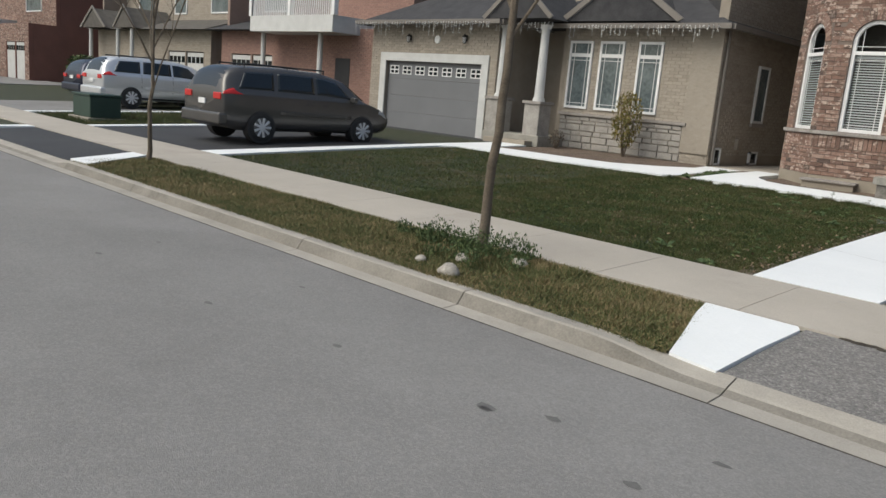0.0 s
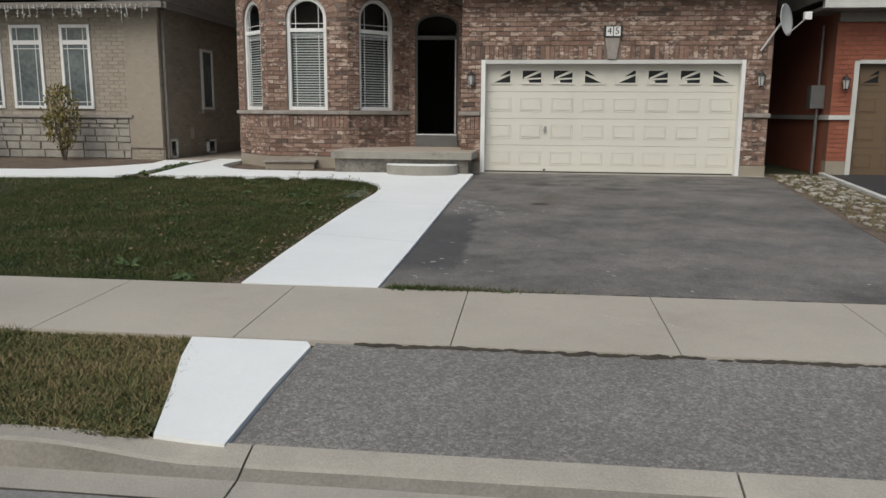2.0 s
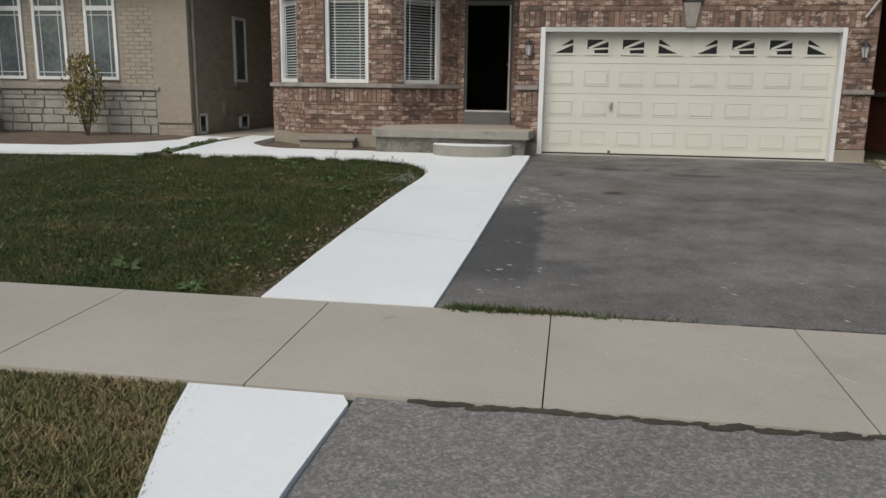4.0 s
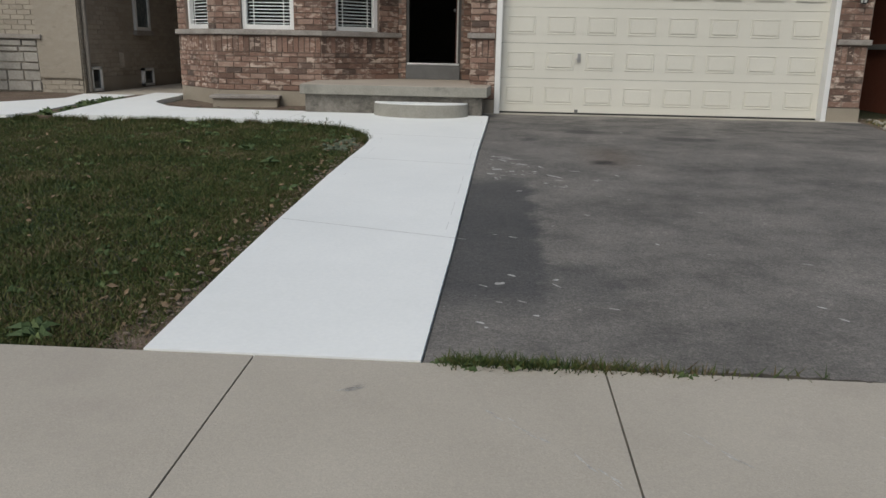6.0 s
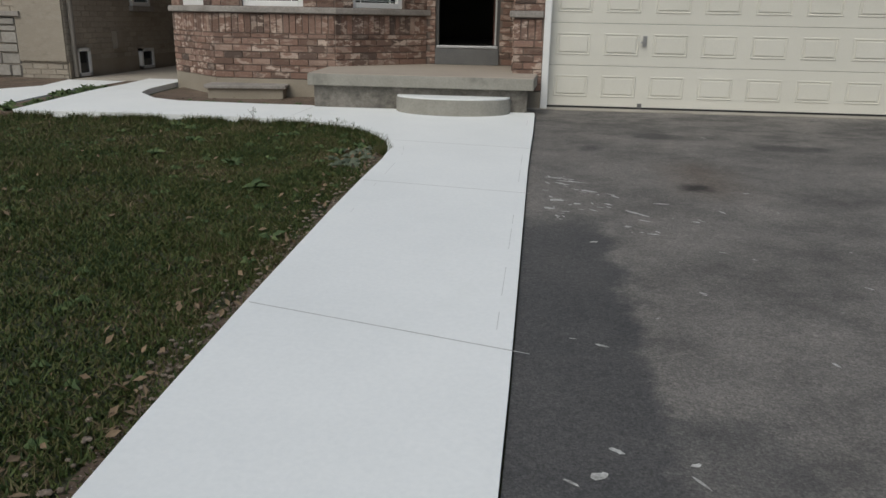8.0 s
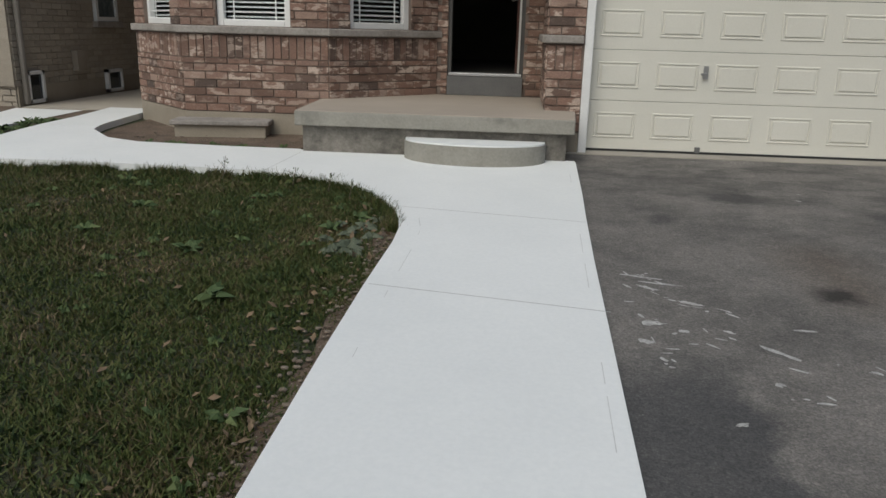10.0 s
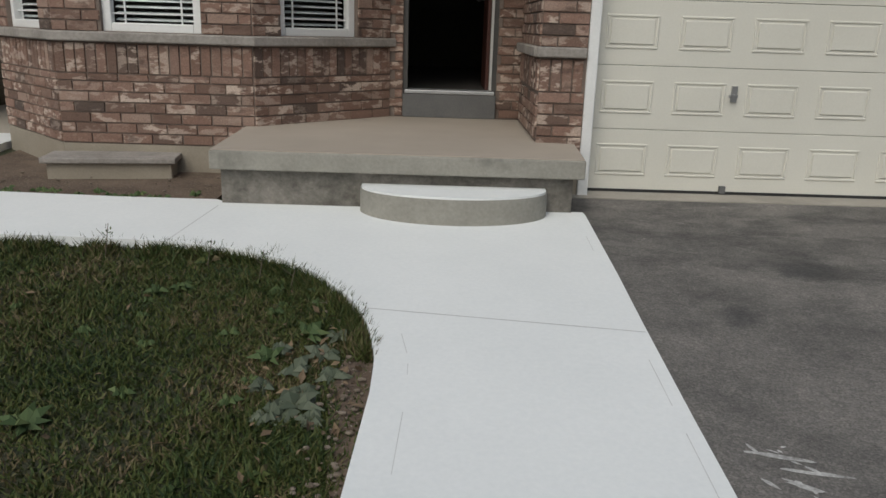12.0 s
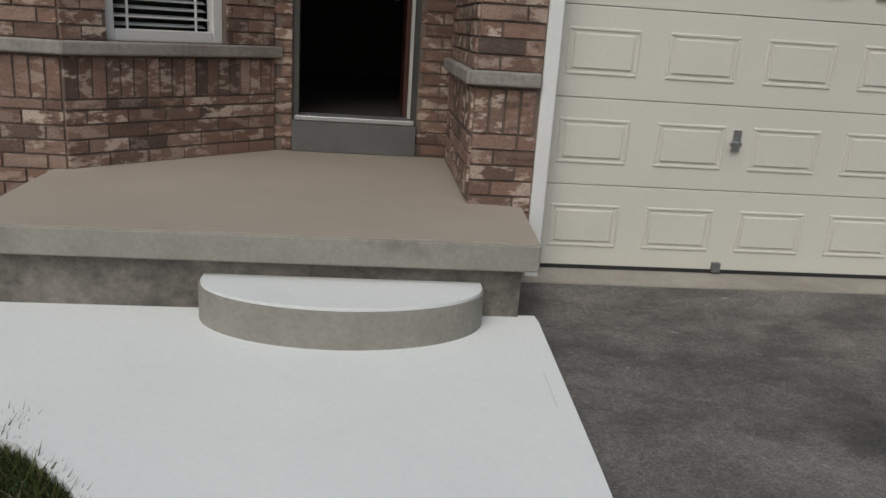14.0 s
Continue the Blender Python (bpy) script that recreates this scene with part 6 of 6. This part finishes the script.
def weed_clump(name, label, x, y, size, leaves, material, category="weed", group="", upright=0.5, slim=1.0):
    rng = random.Random(int((x + 50) * 1000 + y * 10))
    w = thing(name, label, category, group, at=(x, y, zg(y)))
    bm = bmesh.new()
    for k in range(leaves):
        a = rng.uniform(0, 6.283)
        e = rng.uniform(upright - 0.3, upright + 0.35)
        d = Vector((math.cos(a) * math.cos(e), math.sin(a) * math.cos(e), math.sin(e)))
        side = Vector((-math.sin(a), math.cos(a), 0))
        l = size * rng.uniform(0.6, 1.2)
        wd = slim * l * rng.uniform(0.14, 0.28)
        droop = Vector((0, 0, -0.25 * l))
        pts = [Vector((0, 0, 0)), d * l * 0.4 + side * wd, d * l + droop, d * l * 0.4 - side * wd, d * l * 0.45 + Vector((0, 0, 0.02))]
        v = [bm.verts.new(p) for p in pts]
        for f in ((v[0], v[1], v[4]), (v[1], v[2], v[4]), (v[2], v[3], v[4]), (v[3], v[0], v[4])):
            bm.faces.new(f)
    part("leaf_rosette", bm, material, w)
    return w


soil_clod = surface("soil_clod", (0.10, 0.075, 0.055), (0.26, 0.215, 0.17), 1.0, 40, 9.0, 0.6)


def build_plants():
    build_tree(-3.95, -10.7, 3, 2.6, 6.0, "young bare street tree in the weedy verge")
    build_tree(-12.3, -10.75, 8, 1.55, 5.2, "young bare street tree with fine twigs", 0.045)
    build_tree(-52.0, -7.5, 12, 1.6, 5.0, "tree with thinning yellow autumn leaves", 0.1, yellow_leaf)
    build_shrub(-9.75, 1.25, 0.0, 0.42, 1.75, "thin yellow-green shrub before the windows", 1500, yellow_leaf, 0.05)
    build_shrub(-11.9, 1.1, 0.0, 0.22, 0.55, "small dark leafless shrub on the stone base", 120, bark, 0.05)
    build_shrub(-40.3, -1.5, 0.0, 0.9, 1.7, "loose green shrub beside a garage", 900, weed_leaf, 0.12)
    scatter_blades("lawn_grass", "short green lawn with dry straw blades", 170000, lawn_place(True), 0.026, blade, 5)
    scatter_blades("far_lawn_grass", "green lawn grass farther from the walk", 90000, lawn_place(False), 0.03, blade, 6)
    scatter_blades("verge_grass", "tufted yellowing grass between sidewalk and kerb", 90000, verge_place(-8.5, -0.9), 0.036, dry_blade, 7)
    scatter_blades("far_verge_grass", "yellowing verge grass along the kerb", 26000, verge_place(-12.7, -8.5), 0.05, dry_blade, 8)
    scatter_blades("yard_grass", "green grass by the utility box", 22000, lambda g: (g.uniform(-24.3, -19.8), g.uniform(-9.0, -2.0), 1.2), 0.07, blade, 9)

    def fringe(g):
        y = g.uniform(-3.3, -1.8)
        r = lawn_right(y)
        return (r - abs(g.gauss(0, 0.06)), y, 1.0 + g.random()) if r else None

    def fringe2(g):
        x = g.uniform(-6.6, -2.2)
        y = -1.8 - (0.08 if x < -4.8 else 0.0) - 0.06 * max(0, x + 3.6) ** 2 - abs(g.gauss(0, 0.1))
        if noise.noise((x * 3.0, 0, 9)) < -0.15:
            return None
        return x, y, 0.6 + 0.9 * g.random()
    scatter_blades("edge_tufts", "longer grass tufts hanging over the walk", 3200, lambda g: fringe(g), 0.04, blade, 21)
    scatter_blades("back_edge_tufts", "longer grass along the far lawn edge", 5500, fringe2, 0.05, blade, 22)
    scatter_blades("crack_grass", "grass sprouting from the driveway joint", 1500, lambda g: (-0.25 + abs(g.gauss(0, 0.55)), -9.07 + g.gauss(0, 0.02), 0.6 + 0.4 * g.random()), 0.06, blade, 23, 0.01)
    rng = random.Random(4)
    for x, y, s in ((-2.32, -4.63, 0.17), (-2.75, -3.9, 0.13), (-1.98, -3.3, 0.11), (-2.9, -8.5, 0.16), (-1.85, -3.05, 0.12), (-1.8, -5.8, 0.11), (-3.5, -2.97, 0.14), (-3.6, -3.58, 0.12), (-2.14, -8.93, 0.13), (-2.2, -8.85, 0.12)):
        weed_clump("broadleaf_weed", "broad-leaved green weed in the lawn", x, y, s, 10 if s < 0.18 else 8, weed_leaf, group="lawn weeds")
    for i in range(110):
        x, y = rng.uniform(-5.5, -1.75), rng.uniform(-8.8, -2.4)
        r = lawn_right(y)
        if r and x < r - 0.1:
            weed_clump("clover_weed", "small low weed among the grass", x, y, rng.uniform(0.03, 0.065), 9, weed_leaf, group="small lawn weeds", upright=0.35)
    for i in range(26):
        x = -5.3 + i * 0.09 + rng.uniform(-0.12, 0.12)
        y = rng.choice((-0.66, -0.55)) if x < -3.0 else -0.7
        if -5.3 < x < -3.0:
            weed_clump("bed_weed", "small weed in the planting bed", x, max(y, -0.6 if x < -4.5 else -0.72), 0.08, 8, weed_leaf, group="bed weeds")
    for x, y, sz in ((-1.75, -3.25, 0.1), (-1.68, -3.45, 0.09), (-1.85, -3.4, 0.11), (-1.78, -3.6, 0.09), (-1.7, -3.05, 0.08), (-1.95, -3.2, 0.09), (-1.72, -3.8, 0.08), (-1.8, -3.7, 0.13), (-1.88, -3.78, 0.1), (-1.63, -2.78, 0.07), (-1.95, -3.55, 0.09)):
        weed_clump("grey_weed", "grey-green dried weed at the lawn corner", x, y, sz, 12, grey_leaf, group="dry weeds", upright=0.3, slim=1.4)
    for i in range(46):
        y = rng.uniform(-1.75, 0.6)
        x = -6.36 + rng.uniform(-0.16, 0.16)
        weed_clump("strip_weed", "dark leafy weed between the walks", x, y, rng.uniform(0.07, 0.15), 10, weed_leaf, group="strip weeds", upright=0.7)
    for i in range(22):
        x = -0.3 + abs(rng.gauss(0, 0.45))
        weed_clump("joint_weed", "low weed growing in the driveway joint", x, -9.07 + rng.gauss(0, 0.025), rng.uniform(0.04, 0.08), 9, weed_leaf, group="joint weeds", upright=0.6)
    for i in range(60):
        x, y = rng.uniform(-4.6, -1.7), rng.uniform(-4.6, -1.95)
        r = lawn_right(y)
        if r and x < r - 0.02 and (r - x < 0.45 or y > -2.6):
            weed_clump("edge_weed", "tangled weed along the lawn edge", x, y, rng.uniform(0.05, 0.1), 11, rng.choice((weed_leaf, blade, blade)), group="edge weeds", upright=0.5, slim=0.6)
    # thin seed stalks at the bend of the walk
    for x, y, h in ((-3.25, -1.98, 0.2), (-2.25, -2.3, 0.17), (-2.05, -2.42, 0.13), (-2.6, -2.1, 0.15), (-1.62, -2.9, 0.1)):
        st = thing("seed_stalk", "thin dry seed stalk at the lawn edge", "weed", "seed stalks", at=(x, y, zg(y)))
        bm = bmesh.new()
        tube(bm, (0, 0, 0), (0.03, 0.01, h), 0.003, 0.002, 4)
        tube(bm, (0.015, 0.005, h * 0.5), (-0.04, 0, h * 0.85), 0.002, 0.001, 4)
        part("stalk", bm, bark, st)
        leaf_cloud(st, rng, (0.02, 0, h * 0.8), (0.035, 0.03, 0.05), 14, 0.012, weed_leaf, "seed_heads")
    # tall fine-leaved weeds round the tree, with pale rocks
    for i in range(34):
        x, y = -3.95 + rng.gauss(0, 0.5), -10.85 + rng.gauss(0, 0.22)
        if y < -11.6 or y > -10.58 or x > -3.0:
            continue
        h = rng.uniform(0.1, 0.3)
        w = thing("verge_weed", "leafy green weed round the tree", "weed", "verge weeds", at=(x, y, zg(y)))
        bm = bmesh.new()
        for k in range(5):
            a = rng.uniform(0, 6.28)
            tube(bm, (0, 0, -0.01), (0.35 * h * math.cos(a), 0.35 * h * math.sin(a), h * rng.uniform(0.7, 1.1)), 0.003, 0.0015, 4, False)
        part("stems", bm, weed_leaf, w)
        leaf_cloud(w, rng, (0, 0, h * 0.55), (0.13, 0.13, h * 0.6), 110, 0.024, weed_leaf)
    for x, y, s in ((-3.42, -11.75, 0.1), (-3.72, -11.25, 0.075), (-3.23, -10.9, 0.085), (-3.98, -11.6, 0.06)):
        bm = bmesh.new()
        bmesh.ops.create_icosphere(bm, subdivisions=3, radius=s)
        for v in bm.verts:
            v.co *= 1 + 0.35 * noise.noise(v.co * 9 + Vector((x, y, 0))) + 0.08 * noise.noise(v.co * 40)
            v.co.z *= 0.7
            v.co.x *= 1.15
        r = part("rock", bm, rock_pale)
        r.location = (x, y, zg(y) + s * 0.35)
        tagged(r, "pale weathered rock in the verge grass", "rock", "verge rocks")
    # fallen leaves and soil clods
    bm = bmesh.new()
    for i in range(420):
        y = rng.uniform(-8.9, -2.5)
        r = lawn_right(y)
        x = r - 0.03 - abs(rng.gauss(0, 0.25))
        if i > 250:
            x, y = rng.uniform(-6, -1.7), rng.uniform(-8.8, -2.5)
        e = Euler((rng.gauss(0, 0.5), rng.gauss(0, 0.5), rng.uniform(0, 6))).to_matrix()
        l = rng.uniform(0.008, 0.034)
        v = [bm.verts.new(Vector((x, y, zg(y) + 0.025)) + e @ Vector(p)) for p in ((-l, 0, 0), (0, -l * 0.5, 0.004), (l, 0, 0), (0, l * 0.5, 0.004))]
        bm.faces.new(v)
    tagged(part("fallen_leaves", bm, copper_leaf), "dry brown leaf scraps along the lawn edge", "leaves", kind="stuff")
    bm = bmesh.new()
    for i in range(420):
        if i < 260:
            y = rng.uniform(-8.9, -2.6)
            x = lawn_right(y) - 0.02 - abs(rng.gauss(0, 0.1))
        elif i < 330:
            x, y = rng.uniform(-5.2, -3.0), rng.uniform(-0.68, 0.1)
        else:
            y = rng.uniform(-6, 0.2)
            x = 5.3 + y * 0.075 + rng.uniform(0.15, 1.0)
        s = rng.uniform(0.005, 0.016) if i < 400 else 0.03
        bmesh.ops.create_icosphere(bm, subdivisions=1, radius=s, matrix=Matrix.Translation((x, y, zg(y) + 0.012)) @ Matrix.Diagonal((rng.uniform(0.7, 1.6), 1, 0.6, 1)))
    tagged(part("clods", bm, soil_clod), "small pale stones and soil clods", "stones", kind="stuff")
    bm = bmesh.new()
    for i in range(230):
        y = rng.uniform(-5.5, 0.2)
        x = 5.32 + y * 0.072 + rng.uniform(0.12, 1.0)
        size = rng.uniform(0.015, 0.06)
        bmesh.ops.create_icosphere(bm, subdivisions=1, radius=size, matrix=Matrix.Translation((x, y, zg(y) + 0.016)) @ Matrix.Rotation(rng.uniform(0, 6), 4, "Z") @ Matrix.Diagonal((rng.uniform(0.9, 1.9), 1, 0.5, 1)))
    tagged(part("rubble", bm, rock_pale), "pale broken rubble on the soil strip", "stones", kind="stuff")
    scatter_blades("strip_grass", "sparse grass in the side strip", 5000, lambda g: (lambda y: (5.35 + y * 0.075 + g.uniform(0.1, 1.05), y, 0.8))(g.uniform(-9, 0.2)), 0.05, dry_blade, 31, 0.01)


def build_marks():
    """White scuffs and crumbs on the driveway, and spots on the road."""
    rng = random.Random(11)
    bm = bmesh.new()
    for x, y, n, sx, sy in ((0.0, -3.95, 5, 0.06, 0.05), (0.03, -4.2, 7, 0.08, 0.06), (0.2, -4.4, 8, 0.15, 0.08), (0.0, -4.7, 8, 0.07, 0.08), (0.2, -4.75, 6, 0.12, 0.12), (-0.03, -5.1, 6, 0.05, 0.1), (0.5, -5.35, 4, 0.05, 0.03), (0.8, -5.05, 4, 0.08, 0.03), (0.66, -6.36, 2, 0.02, 0.02), (-0.15, -8.07, 3, 0.03, 0.04), (-0.1, -8.6, 2, 0.03, 0.03), (0.5, -7.0, 5, 0.4, 0.3), (2.5, -8.3, 10, 1.0, 0.4), (2.2, -6, 10, 1.3, 1.2), (0.2, -8.2, 5, 0.2, 0.3), (1.6, -1.6, 5, 1.0, 0.5)):
        for i in range(n):
            cx, cy = rng.gauss(x, sx), rng.gauss(y, sy)
            l, w, a = rng.uniform(0.008, 0.045), rng.uniform(0.004, 0.012), rng.gauss(-0.6, 0.5)
            if cx < -0.12 or cy < -9:
                continue
            pts = []
            for k in range(7):
                t = k * 2 * math.pi / 7
                px, py = l * math.cos(t) * rng.uniform(0.7, 1.2), w * math.sin(t) * rng.uniform(0.6, 1.3)
                qx, qy = cx + px * math.cos(a) - py * math.sin(a), cy + px * math.sin(a) + py * math.cos(a)
                pts.append(bm.verts.new((qx, qy, zg(qy) + 0.0145)))
            bm.faces.new(pts)
    for x, y, a, l, wd in ((0.0, -3.98, -0.25, 0.13, 0.014), (0.1, -4.08, -0.2, 0.12, 0.011), (0.02, -4.16, -0.5, 0.07, 0.012), (0.21, -4.36, -0.4, 0.07, 0.022), (-0.05, -4.66, 0.2, 0.045, 0.034), (-0.1, -4.88, -0.2, 0.045, 0.024), (0.1, -4.74, 0.0, 0.03, 0.018), (0.32, -4.72, -0.6, 0.035, 0.014), (0.5, -4.93, -0.75, 0.11, 0.018), (0.71, -4.65, 0.0, 0.07, 0.012), (0.53, -5.1, -0.5, 0.05, 0.01), (0.4, -5.25, 0.3, 0.025, 0.018), (0.15, -5.6, 0.4, 0.03, 0.014), (-0.02, -8.0, 0.7, 0.035, 0.02), (0.05, -7.85, -0.6, 0.03, 0.012), (0.3, -7.9, 0.3, 0.02, 0.01)):
        pts = []
        for k in range(14):
            t = k * 2 * math.pi / 14
            px, py = l * math.cos(t) * rng.uniform(0.75, 1.15), wd * math.sin(t) * rng.uniform(0.5, 1.4)
            qx, qy = x + px * math.cos(a) - py * math.sin(a), y + px * math.sin(a) + py * math.cos(a)
            pts.append(bm.verts.new((max(qx, -0.2), qy, zg(qy) + 0.0148)))
        bm.faces.new(pts)
    for x, y, a, l in ((0.75, -9.7, -0.9, 0.3), (0.05, -9.6, -0.8, 0.28), (0.3, -9.85, -1.0, 0.2), (1.5, -9.65, -0.7, 0.35), (1.65, -9.8, -0.7, 0.3), (2.0, -9.9, -1.0, 0.4), (-0.6, -9.35, 0.3, 0.1)):
        for k in range(7):
            cx, cy = x + l * (k / 7 - 0.5) * math.cos(a) + rng.gauss(0, 0.01), y + l * (k / 7 - 0.5) * math.sin(a) + rng.gauss(0, 0.01)
            q = [bm.verts.new((cx + px * math.cos(a) - py * math.sin(a), cy + px * math.sin(a) + py * math.cos(a), 0)) for px, py in ((-0.03, 0), (-0.01, -0.006 * rng.random() - 0.002), (0.03, 0.001), (0.005, 0.006 * rng.random() + 0.002))]
            for v in q:
                v.co.z = zg(v.co.y) + 0.0265
            bm.faces.new(q)
    tagged(part("scuff_marks", bm, chalk), "pale scuffs and crumbs on driveway and sidewalk", "marks", kind="stuff")
    bm = bmesh.new()
    for i in range(14):
        cx, cy = rng.uniform(-7, 2), rng.uniform(-15.6, -12.8)
        s = rng.uniform(0.015, 0.05)
        v = [bm.verts.new((cx + s * 1.7 * math.cos(k) * rng.uniform(0.6, 1.2), cy + s * math.sin(k) * rng.uniform(0.6, 1.2), -0.506 - 0.0145 * max(0, cy + 16.6) + 0.0)) for k in [j * 0.785 for j in range(8)]]
        for q in v:
            q.co.z = (-0.51 - 0.02 * (q.co.y + 16.6) / 2.1 if q.co.y < -14.5 else -0.53 - 0.04 * (q.co.y + 14.5) / 2.17) + 0.003
        bm.faces.new(v)
    tagged(part("road_spots", bm, road_stain), "dark patches on the road surface", "marks", kind="stuff")


build_stone_house()
build_far_house("rose_brick_house", "rose brick house with off-white balcony on posts", -32.0, -20.7, 1.6, rose_brick, surface("rose_mortar", (0.25, 0.18, 0.15), (0.30, 0.22, 0.18)), roof_dark, (-31.2, -27.6), (-27.4, -21.8), (), (-27.3, -23.3), ((-31.0, -29.0),))
build_far_house("gabled_brick_house", "taupe and rose brick house with small porch gables", -46.5, -33.0, 1.6, buff_brick, surface("taupe_mortar", (0.22, 0.18, 0.145), (0.28, 0.23, 0.19)), roof_brown, (-37.5, -33.6), None, ((-45.0, 1.6), (-40.8, 1.2)), (-45.8, -42.0, -40.2), ((-44.5, -42.5), (-40.0, -38.6), (-36.0, -33.8)))
build_far_house("dark_brick_house", "dark red brick house with white balcony", -66.0, -50.5, -1.0, clay_all, surface("dark_mortar", (0.17, 0.08, 0.06), (0.22, 0.1, 0.075)), roof_brown, (-55.0, -51.2), (-64.5, -58.0), (), (-64.0, -58.3), ((-56.0, -53.0),))
build_right_house()
build_dish()
build_van("minivan", "grey-brown minivan parked on a black driveway", paint_taupe, (-15.4, -5.55, zg(-5.5) + 0.012), 0, VAN)
build_van("minivan", "silver minivan parked on the farther driveway", paint_silver, (-27.2, -3.6, zg(-3.6) + 0.012), 0, VAN)
build_van("hatchback", "dark blue hatchback behind a silver minivan", paint_blue, (-29.7, -3.4, zg(-3.4) + 0.012), 0, VAN, 0.9)
build_van("sedan", "light silver car parked far down the street", paint_silver, (-56.0, -5.0, zg(-5.0) + 0.012), 70, VAN, 0.85)
ub = thing("utility_box", "dark green metal utility box on grass", "utility box", at=(-22.1, -7.9, zg(-7.9)))
bevelled(part("cabinet", boxes((-0.66, 0.66, -0.45, 0.45, 0.05, 0.66)), green_box, ub), 0.03)
bevelled(part("lid", boxes((-0.69, 0.69, -0.48, 0.48, 0.66, 0.73)), green_box, ub), 0.02)
part("pad", boxes((-0.75, 0.75, -0.55, 0.55, -0.05, 0.05)), walk_concrete, ub, "concrete pad")
build_plants()
build_marks()
